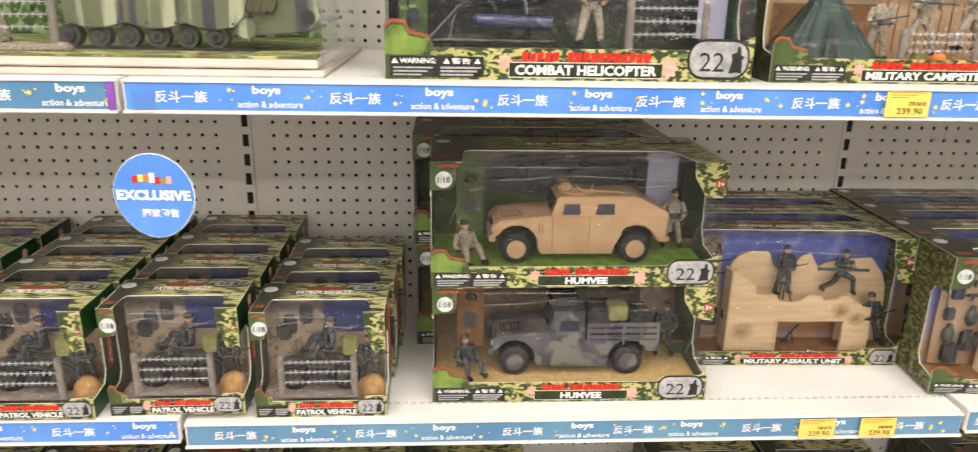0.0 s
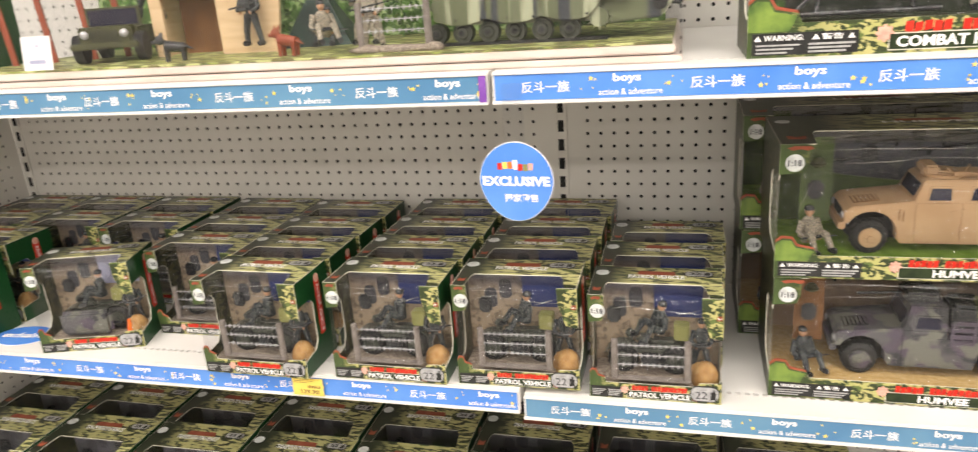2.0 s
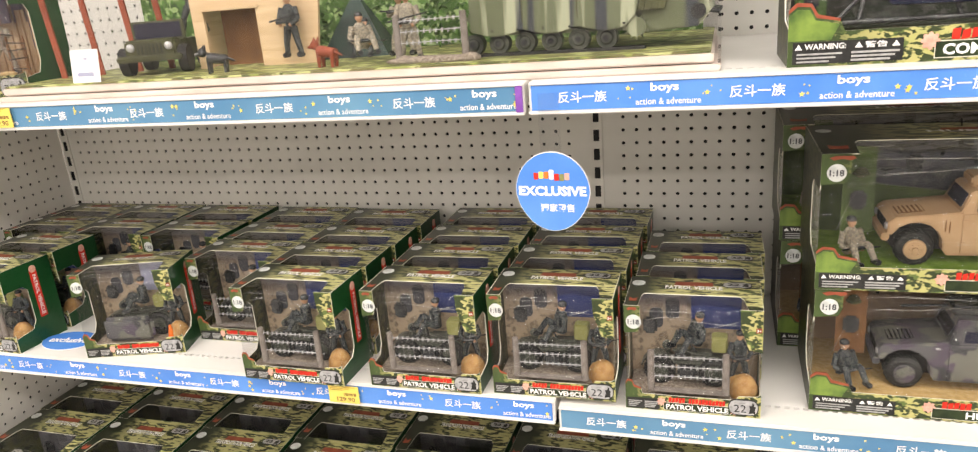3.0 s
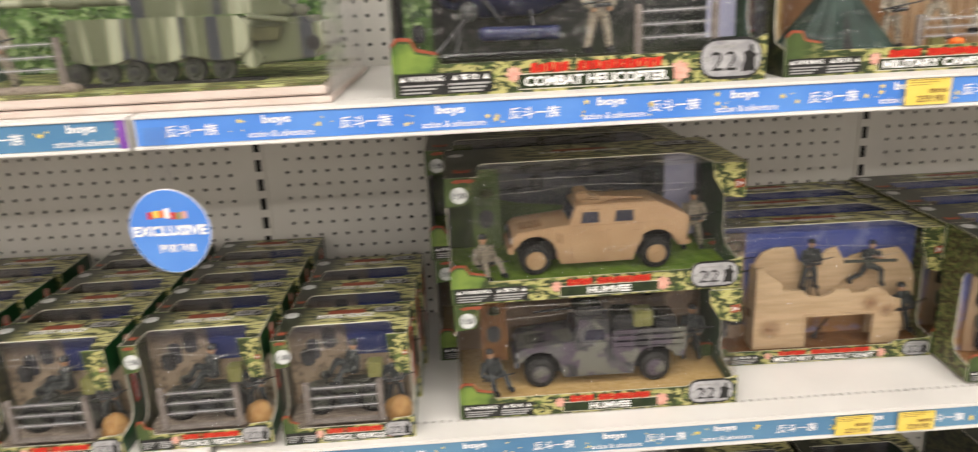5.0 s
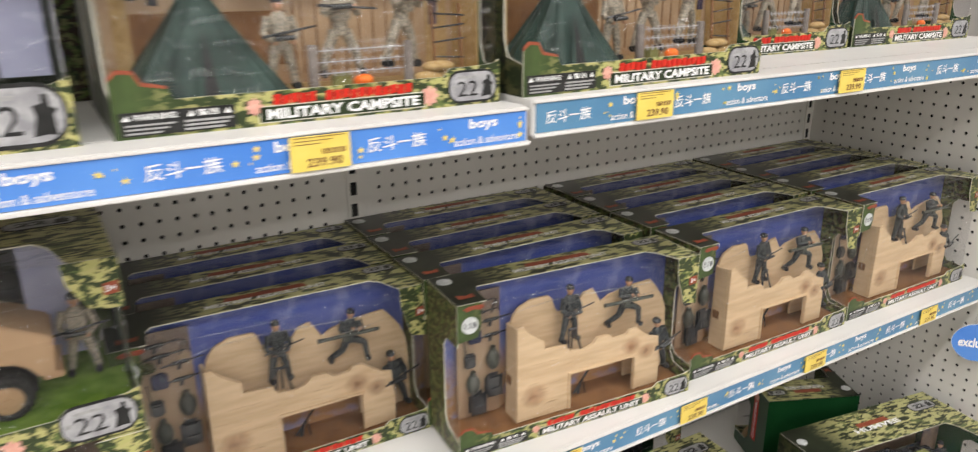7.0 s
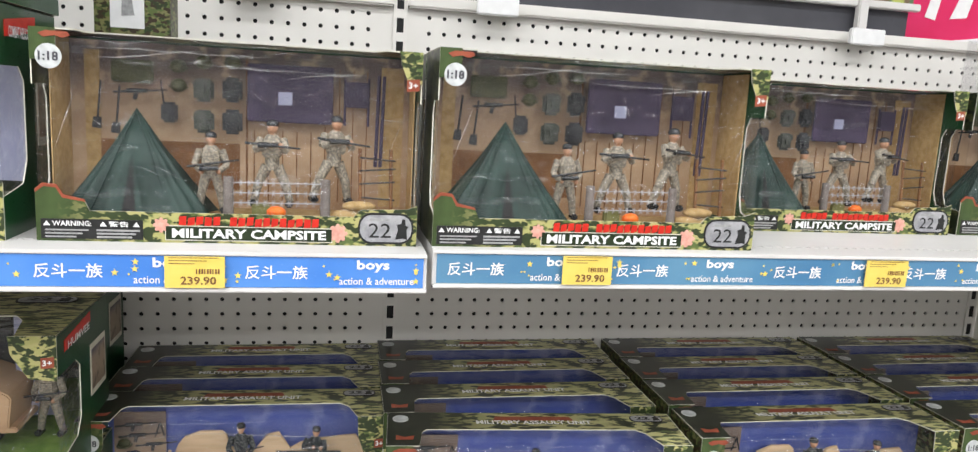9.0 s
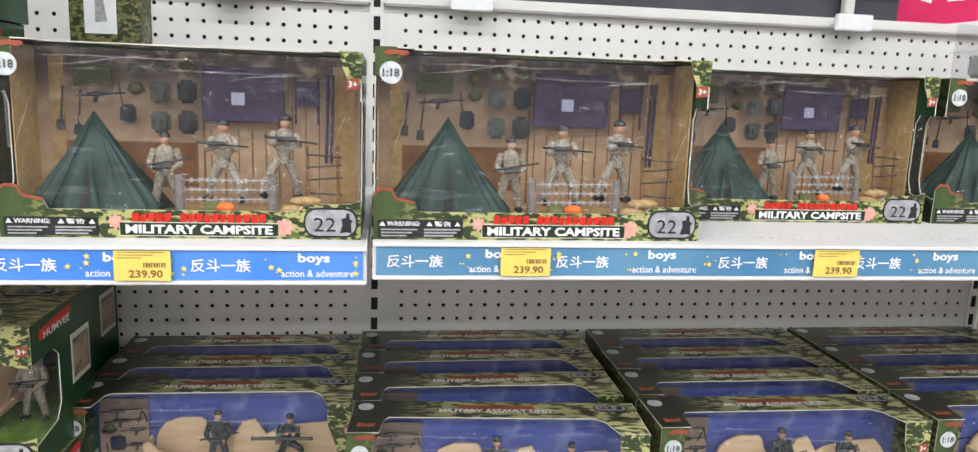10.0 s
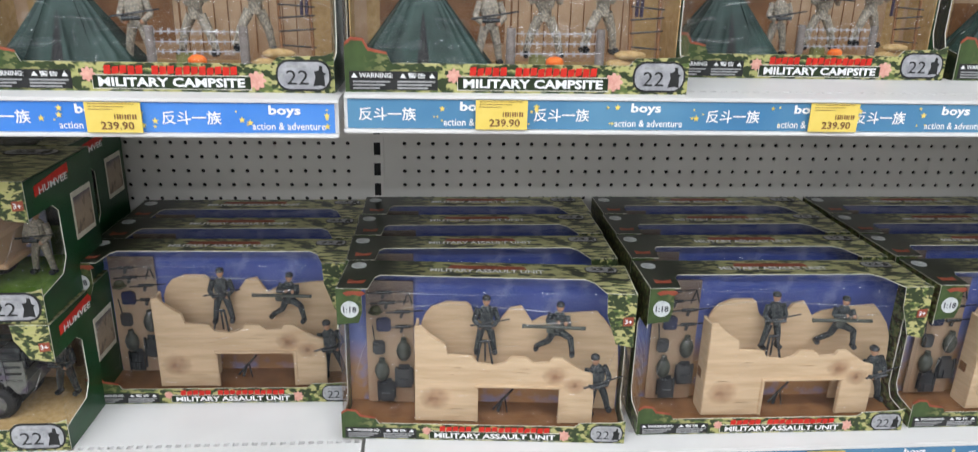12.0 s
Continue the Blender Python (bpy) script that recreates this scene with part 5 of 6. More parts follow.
# the assault unit: sand-coloured ruin, three figures, loose gear
def assault_box():
    W, H, D = 0.408, 0.236, 0.103
    b = carton("assault_unit_box", "camouflage-printed window box with a sand-coloured toy ruin and three soldiers", W, H, D, "MILITARY ASSAULT UNIT", "sky_sand", "brown", 0.026, 0.47, (0.048, 0.029), 0.076, (0.085, 0.77, 0.90, 0.66), "camo_side", "boxes of assault units", 0.45, 0.19)
    def P(o):
        return [(u * W, 0.0165 + (z - 0.0165) * 0.94) for u, z in o]
    gap = (0.478, 0.765, 0.078)
    wall = P([(0.253, 0.0165), (gap[0], 0.0165), (gap[0], gap[2]), (gap[1], gap[2]), (gap[1], 0.0165), (0.888, 0.0165), (0.89, 0.06), (0.88, 0.104), (0.845, 0.108), (0.80, 0.121), (0.772, 0.130), (0.737, 0.130), (0.725, 0.123), (0.67, 0.121), (0.645, 0.130), (0.592, 0.131),
              (0.57, 0.121), (0.535, 0.116), (0.475, 0.119), (0.455, 0.131), (0.368, 0.133), (0.36, 0.150), (0.325, 0.160), (0.30, 0.168), (0.277, 0.180), (0.253, 0.178)])
    ruin = part("toy_ruin", Shape().bevelled(wall, 0.022, 0.0275, 0.0008), M["sand"], b, "sand-coloured plastic ruined wall")
    ridge = P([(0.27, 0.02), (gap[0] - 0.02, 0.02), (gap[0] - 0.02, 0.09), (gap[1] + 0.02, 0.09), (gap[1] + 0.02, 0.02), (0.985, 0.02), (0.985, 0.10), (0.978, 0.135), (0.958, 0.158), (0.925, 0.178), (0.895, 0.192), (0.83, 0.190), (0.76, 0.186), (0.70, 0.181), (0.665, 0.172), (0.625, 0.199), (0.585, 0.195), (0.560, 0.181), (0.545, 0.172),
               (0.475, 0.171), (0.458, 0.180), (0.445, 0.198), (0.43, 0.203), (0.355, 0.203), (0.305, 0.194), (0.283, 0.182), (0.27, 0.166)])
    part("ridge", Shape().bevelled(ridge, 0.058, 0.063, 0.0008), M["sand"], ruin)
    part("return_wall", Shape().slab([(0.0275, 0.0165), (0.058, 0.0165), (0.056, 0.166), (0.048, 0.164), (0.0275, 0.167)], W * 0.253, W * 0.253 + 0.004, "yz"), M["sand"], ruin)
    part("side_slit", Shape().box(W * 0.253 - 0.0006, W * 0.253 + 0.001, 0.040, 0.054, 0.07, 0.085), M["brown"], ruin)
    ga, gb, gz = W * gap[0], W * gap[1], 0.0165 + (gap[2] - 0.0165) * 0.94
    part("window_lintel", Shape().soft(ga - 0.005, gb + 0.005, 0.0195, 0.023, gz, gz + 0.0045, 0.001).soft(ga - 0.005, ga, 0.0195, 0.023, 0.0165, gz, 0.001).soft(gb, gb + 0.005, 0.0195, 0.023, 0.0165, gz, 0.001), M["sand"], ruin)
    part("toy_rifle", Shape().tube((ga + 0.022, 0.046, 0.022), (ga + 0.052, 0.050, 0.056), 0.0017, n=6).tube((ga + 0.030, 0.046, 0.020), (ga + 0.036, 0.048, 0.040), 0.0030, 0.002, n=6).tube((ga + 0.044, 0.046, 0.018), (ga + 0.040, 0.048, 0.040), 0.0012, n=5), M["gun"], b, "dark toy rifle on a stand")
    courses = Shape()
    rnd = random.Random(8)
    for k in range(64):
        x, z = W * rnd.uniform(0.258, 0.80), round(rnd.uniform(0.022, 0.106) / 0.0062) * 0.0062
        if not (0.39 < x / W < 0.785 and z < 0.080):
            courses.box(x, min(x + rnd.uniform(0.01, 0.03), W * 0.855), 0.0214, 0.0222, z, z + 0.0008)
    part("stone_courses", courses, M["sand"], ruin)
    for u, z, r in ((0.325, 0.055, 0.024), (0.75, 0.096, 0.020), (0.82, 0.080, 0.018)):
        o = [(u * W + a * (0.9 + 0.2 * rnd.random()), z + c * (0.7 + 0.2 * rnd.random())) for a, c in disc(r, 14)]
        part("scorch_mark", Shape().put([(a, 0.0211, c) for a, c in o], [tuple(range(len(o)))]), M["scorch"], ruin)
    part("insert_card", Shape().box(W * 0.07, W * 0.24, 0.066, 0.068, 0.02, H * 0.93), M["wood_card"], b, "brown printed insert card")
    for u, z, kind in ((0.14, 0.202, "rifle"), (0.15, 0.186, "rifle"), (0.205, 0.172, "rifle"), (0.105, 0.174, "helmet"), (0.135, 0.152, "case"), (0.205, 0.148, "rifle"), (0.115, 0.116, "radio"), (0.205, 0.110, "flask"), (0.125, 0.076, "flask"), (0.205, 0.068, "kitbag"), (0.14, 0.044, "kitbag")):
        gear(b, W * u, 0.066, z, kind)
    part("bipod", Shape().tube((W * 0.222, 0.064, 0.204), (W * 0.205, 0.064, 0.183), 0.0012, n=5).tube((W * 0.222, 0.064, 0.204), (W * 0.236, 0.064, 0.184), 0.0012, n=5), M["gun"], b)
    toy_figure(b, "stand", "fatigue", (W * 0.50, 0.044, 0.118), 6, 0, 0.092)
    toy_figure(b, "run", "fatigue", (W * 0.745, 0.042, 0.119), -8, 4, 0.090)
    part("launcher", Shape().tube((W * 0.625, 0.026, 0.172), (W * 0.845, 0.026, 0.170), 0.0028, n=8).tube((W * 0.625, 0.026, 0.172), (W * 0.640, 0.026, 0.172), 0.0036, 0.0028, n=8).soft(W * 0.71, W * 0.735, 0.024, 0.028, 0.162, 0.170, 0.001), M["drab"], b, "drab toy launcher tube")
    toy_figure(b, "stand", "fatigue", (W * 0.918, 0.036, 0.028), 10, -7, 0.098)
    part("folding_stool", Shape().tube((W * 0.470, 0.026, 0.110), (W * 0.484, 0.034, 0.143), 0.0017, n=6).tube((W * 0.528, 0.026, 0.106), (W * 0.510, 0.034, 0.143), 0.0017, n=6).tube((W * 0.50, 0.036, 0.110), (W * 0.498, 0.034, 0.143), 0.0015, n=6)
         .slab([(W * 0.468, 0.112), (W * 0.530, 0.107), (W * 0.520, 0.101), (W * 0.480, 0.102)], 0.023, 0.028).tube((W * 0.482, 0.033, 0.143), (W * 0.512, 0.033, 0.143), 0.0024, n=6), M["gun"], b)
    return b


def patrol_box(W=0.196, H=0.173, D=0.112, title="PATROL VEHICLE", group="boxes of patrol vehicles", label="camouflage-printed window box with a toy patrol vehicle behind barbed wire", name="patrol_vehicle_box", plain=False, deep=False):
    b = carton(name, label, W, H, D, title, "dusk" if deep else "street", "gravel", 0.027, 0.42, (0.043, 0.027), D * 0.80, (0.12, 0.74, 0.84, 0.62), "green", group, 0.45, W * 0.5, title)
    part("sky_card", Shape().box(W * 0.48, W * 0.86, D * 0.80 - 0.0035, D * 0.80 - 0.0022, H * 0.58, H * 0.97), M["dusk"] if deep else M["lavender"] if plain else M["sky"], b, "blue printed sky")
    for u, z in ((0.15, 0.62), (0.28, 0.72)):
        part("doorway_print", Shape().slab(moved(rounded(W * 0.11, H * 0.2, 0.008), W * u, H * z - 0.01), D * 0.8 - 0.0045, D * 0.8 - 0.0036), M["slate"], b)
    bike = part("toy_vehicle", Shape().soft(W * 0.33, W * 0.60, 0.048, 0.074, 0.050, 0.066, 0.006).soft(W * 0.34, W * 0.47, 0.050, 0.072, 0.064, 0.080, 0.007).soft(W * 0.46, W * 0.66, 0.050, 0.072, 0.066, 0.074, 0.004)
                .tube((W * 0.24, 0.061, 0.042), (W * 0.36, 0.061, 0.094), 0.0028, n=7).tube((W * 0.35, 0.040, 0.096), (W * 0.37, 0.082, 0.096), 0.0018, n=6).ball((W * 0.30, 0.058, 0.082), 0.008, 0.007, 0.008, 9, 6), M["drab"], b, "drab plastic toy patrol motorcycle")
    for x in (0.24, 0.66):
        wheel(bike, W * x, 0.052, 0.040, 0.024, 0.014, "drab")
        s = Shape()
        ring = [(W * x + 0.029 * math.cos(radians(a)), 0.040 + 0.029 * math.sin(radians(a))) for a in range(165, 20, -15)]
        for p, q in zip(ring, ring[1:]):
            s.slab([p, q, (q[0] * 0.94 + W * x * 0.06, q[1] * 0.94 + 0.0024), (p[0] * 0.94 + W * x * 0.06, p[1] * 0.94 + 0.0024)], 0.050, 0.070)
        part("mudguard", s, M["drab"], bike)
    toy_figure(b, "sit", "fatigue", (W * 0.53, 0.062, 0.078), -60, 8, 0.100)
    part("engine_block", Shape().soft(W * 0.38, W * 0.54, 0.046, 0.076, 0.030, 0.052, 0.005).tube((W * 0.40, 0.044, 0.036), (W * 0.72, 0.042, 0.034), 0.003, n=7), M["gun"], bike)
    toy_figure(b, "stand", "fatigue", (W * 0.85, 0.05, 0.028), 10, 0, 0.088)
    part("crate", Shape().soft(W * 0.64, W * 0.76, 0.05, 0.072, 0.076, 0.102, 0.002), M["lime"], b, "small lime crate")
    part("sand_heap", Shape().ball((W * 0.885, 0.034, 0.022), 0.021, 0.020, 0.030, 12, 8).ball((W * 0.83, 0.044, 0.020), 0.016, 0.016, 0.024, 10, 6), M["sack"], b, "ochre toy sand heap")
    if not plain:
        barbed_fence(b, W * 0.19, W * 0.75, 0.014, 0.027, 0.066)
    gear(b, W * 0.16, D * 0.8 - 0.005, H * 0.6, "pack")
    return b


def humvee_box(grey=False):
    W, H, D = 0.437, 0.194, 0.195
    b = carton("grey_truck_box" if grey else "army_car_box", "camouflage-printed window box with a grey toy army truck" if grey else "camouflage-printed window box with a tan toy army car", W, H, D,
               "HUMVEE", "umber_card" if grey else "dusk", "straw" if grey else "grass", 0.034, 0.42, (0.074, 0.042), None, (0.085, 0.78, 0.885, 0.72), "green", "boxes of army cars", 0.4, 0.15)
    toy_wagon(b, 0.096, 0.044, 0.020, 0.274, "greyhull" if grey else "tan", grey)
    toy_figure(b, "sit", "fatigue" if grey else "desert", (0.052, 0.058, 0.026), 30, 0, 0.100)
    toy_figure(b, "stand", "fatigue" if grey else "desert", (0.394, 0.100, 0.030), -8, 0, 0.098)
    part("insert_card", Shape().box(0.040, 0.082, 0.075, 0.077, 0.06, H * 0.96).box(0.350, 0.40, 0.115, 0.117, 0.05, H * 0.97, 1), (M["meadow"] if not grey else M["brown"], M["lavender"] if not grey else M["umber_card"]), b, "printed insert card")
    if not grey:
        part("meadow_print", Shape().slab([(0.004, 0.02), (W - 0.004, 0.02), (W - 0.004, 0.075), (0.34, 0.07), (0.25, 0.085), (0.12, 0.10), (0.004, 0.125)], D - 0.0085, D - 0.0065), M["meadow"], b, "green printed meadow")
    for x, z, kind in ((0.062, 0.150, "helmet"), (0.060, 0.110, "pack"), (0.135, 0.165, "rifle"), (0.19, 0.160, "rifle"), (0.26, 0.165, "rifle"), (0.31, 0.160, "rifle"), (0.15, 0.140, "pack"), (0.115, 0.13, "rifle"), (0.215, 0.172, "radio"), (0.285, 0.178, "rifle"), (0.335, 0.135, "pack"), (0.165, 0.182, "rifle"), (0.235, 0.145, "rifle"), (0.34, 0.175, "helmet")):
        gear(b, x, 0.074 if x < 0.09 else 0.17, z, kind)
    part("tray_wire", Shape().tube((0.25, 0.165, 0.15), (0.33, 0.165, 0.155), 0.002, n=6).tube((0.25, 0.165, 0.165), (0.33, 0.165, 0.172), 0.002, n=6).tube((0.25, 0.165, 0.15), (0.25, 0.165, 0.165), 0.002, n=6).tube((0.33, 0.165, 0.155), (0.33, 0.165, 0.172), 0.002, n=6), M["gun"], b)
    return b


def campsite_box():
    W, H, D = 0.387, 0.213, 0.105
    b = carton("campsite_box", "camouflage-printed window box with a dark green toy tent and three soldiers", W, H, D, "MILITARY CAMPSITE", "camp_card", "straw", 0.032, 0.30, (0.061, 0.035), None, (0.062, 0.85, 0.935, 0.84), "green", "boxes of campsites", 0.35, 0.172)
    for x in (0.0034, W - 0.0046):
        part("inner_post", Shape().box(x, x + 0.0012, D * 0.36, D - 0.007, 0.03, H - 0.004), M["straw"], b)
    part("bunting_print", Shape().box(W * 0.09, W * 0.48, D - 0.0072, D - 0.0062, 0.045, 0.100), M["brown"], b, "rust-red printed fence")
    for k in range(9):
        x = W * (0.52 + 0.042 * k)
        part("plank_line", Shape().box(x, x + 0.0012, D - 0.0072, D - 0.0062, 0.034, H * (0.90 if k > 4 else 0.55)), M["brown"], b)
    part("seam_line", Shape().box(W * 0.497, W * 0.503, D - 0.0073, D - 0.0062, 0.03, H * 0.94), M["brown"], b)
    part("plank_print", Shape().box(W * 0.90, W * 0.97, D - 0.0074, D - 0.0062, 0.03, H * 0.93).box(W * 0.05, W * 0.09, D - 0.0074, D - 0.0062, 0.03, H * 0.93), M["straw"], b, "printed timber posts")
    part("mat", Shape().soft(W * 0.505, W * 0.755, 0.080, 0.084, H * 0.60, H * 0.91, 0.0015), M["purple"], b, "dark purple toy mat")
    part("map_card", Shape().box(W * 0.595, W * 0.635, 0.0785, 0.0795, H * 0.695, H * 0.765), M["lavender"], b, "pale printed card")
    part("olive_blanket", Shape().soft(W * 0.13, W * 0.245, 0.084, 0.088, H * 0.77, H * 0.89, 0.0015), M["olive"], b, "folded olive blanket")
    # the tent: a peaked cloth with folds and an opening
    apex, zb, n = (W * 0.222, 0.046, 0.138), 0.026, 56
    v, f = [apex], []
    for k in range(n):
        a = 2 * math.pi * k / n
        w = 1 + 0.06 * math.sin(5 * a + 1) + 0.13 * abs(math.sin(6.5 * a)) + 0.05 * math.sin(17 * a)
        for t in (0.35, 0.7, 1.0):
            sag = t ** 1.12
            ca, sa = math.copysign(abs(math.cos(a)) ** 0.6, math.cos(a)), math.copysign(abs(math.sin(a)) ** 0.45, math.sin(a))
            v.append((apex[0] + W * 0.178 * ca * sag * w, apex[1] + 0.035 * sa * sag * (1 + 0.5 * (w - 1)), apex[2] - (apex[2] - zb) * t))
    for k in range(n):
        q = (k + 1) % n
        f.append((0, 1 + 3 * k, 1 + 3 * q))
        f += [(1 + 3 * k + j, 2 + 3 * k + j, 2 + 3 * q + j, 1 + 3 * q + j) for j in (0, 1)]
    tent = part("toy_tent", Shape().put(v, f, True), M["tent"], b, "dark green cloth toy tent")
    part("opening", Shape().put([(W * 0.202, 0.0052, 0.026), (W * 0.240, 0.0052, 0.026), (W * 0.222, 0.0240, 0.090)], [(0, 1, 2)]), M["black"], tent)
    part("flap", Shape().put([(W * 0.202, 0.0046, 0.026), (W * 0.222, 0.0235, 0.092), (W * 0.184, 0.0042, 0.027)], [(0, 1, 2)]).put([(W * 0.240, 0.0046, 0.026), (W * 0.260, 0.0042, 0.027), (W * 0.222, 0.0235, 0.092)], [(0, 1, 2)]), M["tent"], tent)
    s = Shape()
    for x0, x1 in ((0.222, 0.12), (0.222, 0.325)):
        s.tube((W * x0, 0.044, 0.135), (W * x1, 0.012, 0.028), 0.0007, n=4)
    part("seam", s, M["tent"], tent)
    for u, z, kind in ((0.095, 0.145, "shovel"), (0.145, 0.14, "shovel"), (0.205, 0.155, "rifle"), (0.29, 0.135, "radio"), (0.315, 0.185, "helmet"), (0.315, 0.164, "helmet"), (0.385, 0.160, "pouch"), (0.465, 0.162, "pack"), (0.385, 0.125, "pouch"), (0.465, 0.126, "pack"), (0.385, 0.191, "helmet"), (0.465, 0.193, "helmet")):
        gear(b, W * u, 0.084, z, kind)
    toy_figure(b, "stand", "desert", (W * 0.418, 0.044, 0.026), 4, 0, 0.090)
    toy_figure(b, "aim", "desert", (W * 0.585, 0.050, 0.034), -6, 0, 0.100)
    toy_figure(b, "aim", "desert", (W * 0.752, 0.046, 0.040), 18, 4, 0.102)
    barbed_fence(b, W * 0.475, W * 0.74, 0.016, 0.026, 0.044)
    part("camp_fire", Shape().ball((W * 0.605, 0.012, 0.033), 0.011, 0.007, 0.007, 9, 5), M["orange"], b, "orange toy camp fire")
    part("sandbags", Shape().ball((W * 0.80, 0.02, 0.030), 0.018, 0.01, 0.007, 9, 5).ball((W * 0.87, 0.02, 0.030), 0.018, 0.01, 0.007, 9, 5).ball((W * 0.835, 0.02, 0.041), 0.020, 0.01, 0.006, 9, 5), M["straw"], b, "ochre toy sandbags")
    part("lime_crate", Shape().soft(W * 0.535, W * 0.585, 0.024, 0.034, 0.026, 0.040, 0.002), M["lime"], b)
    ch = Shape().tube((W * 0.79, 0.078, H * 0.60), (W * 0.79, 0.078, H * 0.86), 0.0016, n=5).tube((W * 0.86, 0.078, H * 0.60), (W * 0.86, 0.078, H * 0.86), 0.0016, n=5).soft(W * 0.79, W * 0.86, 0.074, 0.077, H * 0.70, H * 0.84, 0.001)
    part("camp_chair", ch, M["purple"], b, "folded toy camp chair")
    for u in (0.885, 0.90):
        part("tent_pole", Shape().tube((W * u, 0.074, H * 0.38), (W * u + 0.002, 0.074, H * 0.88), 0.0022, n=6), M["purple"], b)
    t = part("watch_ladder", Shape().tube((W * 0.84, 0.030, 0.036), (W * 0.835, 0.034, 0.105), 0.0022, n=6).tube((W * 0.93, 0.034, 0.036), (W * 0.925, 0.036, 0.105), 0.0022, n=6), M["brown"], b, "brown toy watch ladder")
    for z in (0.05, 0.065, 0.08, 0.095):
        part("rung", Shape().tube((W * 0.835, 0.03, z), (W * 0.94, 0.034, z + 0.003 * (-1) ** int(z * 100)), 0.0011, n=5), M["gun"], t)
    return b


def helicopter_box():
    W, H, D = 0.475, 0.235, 0.16
    b = carton("helicopter_box", "camouflage-printed window box with a dark blue toy helicopter and soldier", W, H, D, "COMBAT HELICOPTER", "dusk", "olive", 0.040, 0.42, (0.082, 0.052), None, (0.085, 0.78, 0.885, 0.72), "green", "boxes of helicopters", 0.4, 0.20)
    h = part("toy_helicopter", Shape().ball((W * 0.32, 0.085, 0.135), 0.105, 0.045, 0.05, 16, 10).tube((W * 0.5, 0.09, 0.15), (W * 0.93, 0.1, 0.175), 0.022, 0.009, 12).soft(W * 0.22, W * 0.5, 0.06, 0.11, 0.165, 0.195, 0.012), M["navy"], b, "glossy dark blue toy helicopter")
    part("cabin_window", Shape().ball((W * 0.19, 0.068, 0.142), 0.036, 0.035, 0.032, 12, 8), M["glassdark"], h)
    part("rocket_pod", Shape().tube((W * 0.245, 0.03, 0.072), (W * 0.45, 0.03, 0.070), 0.0095, n=14).tube((W * 0.235, 0.03, 0.072), (W * 0.245, 0.03, 0.072), 0.006, 0.0095, n=14), M["navy"], h, "dark grey tubular pod")
    part("skid", Shape().tube((W * 0.13, 0.036, 0.046), (W * 0.46, 0.036, 0.046), 0.0035, n=8).tube((W * 0.20, 0.06, 0.10), (W * 0.17, 0.036, 0.046), 0.003, n=6).tube((W * 0.38, 0.06, 0.10), (W * 0.40, 0.036, 0.046), 0.003, n=6), M["gun"], h)
    part("nose_gun", Shape().tube((W * 0.12, 0.03, 0.05), (W * 0.22, 0.034, 0.10), 0.003, n=6).ball((W * 0.21, 0.04, 0.10), 0.014, n=8, m=6).tube((W * 0.24, 0.03, 0.12), (W * 0.30, 0.04, 0.085), 0.0035, n=6), M["gun"], h)
    part("rotor", Shape().box(W * 0.10, W * 0.86, 0.078, 0.092, 0.203, 0.206).tube((W * 0.36, 0.085, 0.19), (W * 0.36, 0.085, 0.21), 0.006, n=8), M["gun"], h)
    toy_figure(b, "stand", "desert", (W * 0.56, 0.032, 0.042), 6, 0, 0.105)
    barbed_fence(b, W * 0.665, W * 0.875, 0.024, 0.034, 0.066)
    part("insert_card", Shape().box(W * 0.90, W * 0.985, 0.09, 0.092, 0.05, H * 0.95).box(W * 0.03, W * 0.11, 0.09, 0.092, 0.05, H * 0.95, 1), (M["lavender"], M["leaves"]), b, "printed insert card")
    gear(b, W * 0.07, 0.088, 0.075, "radio")
    part("camp_stool", Shape().tube((W * 0.71, 0.06, 0.045), (W * 0.80, 0.06, 0.085), 0.002, n=6).tube((W * 0.80, 0.06, 0.045), (W * 0.71, 0.06, 0.085), 0.002, n=6).soft(W * 0.70, W * 0.81, 0.055, 0.065, 0.085, 0.092, 0.002), M["gun"], b)
    return b

# ---- lower shelf ----
spots = []
rows_full, rows_short = (1.050, 1.164, 1.273, 1.3815), (1.176, 1.279, 1.3815)
for x, rows, first_turn in ((0.847, rows_full, -4.5), (1.277, rows_full, -0.8), (1.700, rows_full, -0.5), (0.447, rows_short, -1.2)):
    z = LOW[2] if x > JOIN_B - 0.1 else LOW[1]
    for r, y in enumerate(rows):
        spots.append((x + 0.003 * r, y + (0.012 if first_turn < -2 and r == 0 else 0), z, first_turn if r == 0 else (-0.3, 0.4, -0.2)[r - 1]))
place_copies(assault_box(), spots, 0.9)

patrols = []
for x, y0 in ((-0.231, 1.024), (-0.442, 1.018), (-0.657, 1.010), (-0.898, 0.998)):
    z = LOW[1] if x > JOIN_A else LOW[0]
    patrols += [(x + 0.006 * r, y0 + 0.117 * r if r else y0, z + (0.0 if x > JOIN_A else 0.0)) for r in range(4) if y0 + 0.117 * r + 0.113 < BACK - 0.004]
for x, y0 in ((-1.088, 1.125), (-1.30, 1.25)):
    patrols += [(x + 0.004 * r, y0 + 0.117 * r, LOW[0]) for r in range(3) if y0 + 0.117 * r + 0.113 < BACK - 0.004]
patrols += [(-1.505, 1.255, LOW[0]), (-1.503, 1.372, LOW[0]), (-1.708, 1.262, LOW[0]), (-1.706, 1.374, LOW[0])]
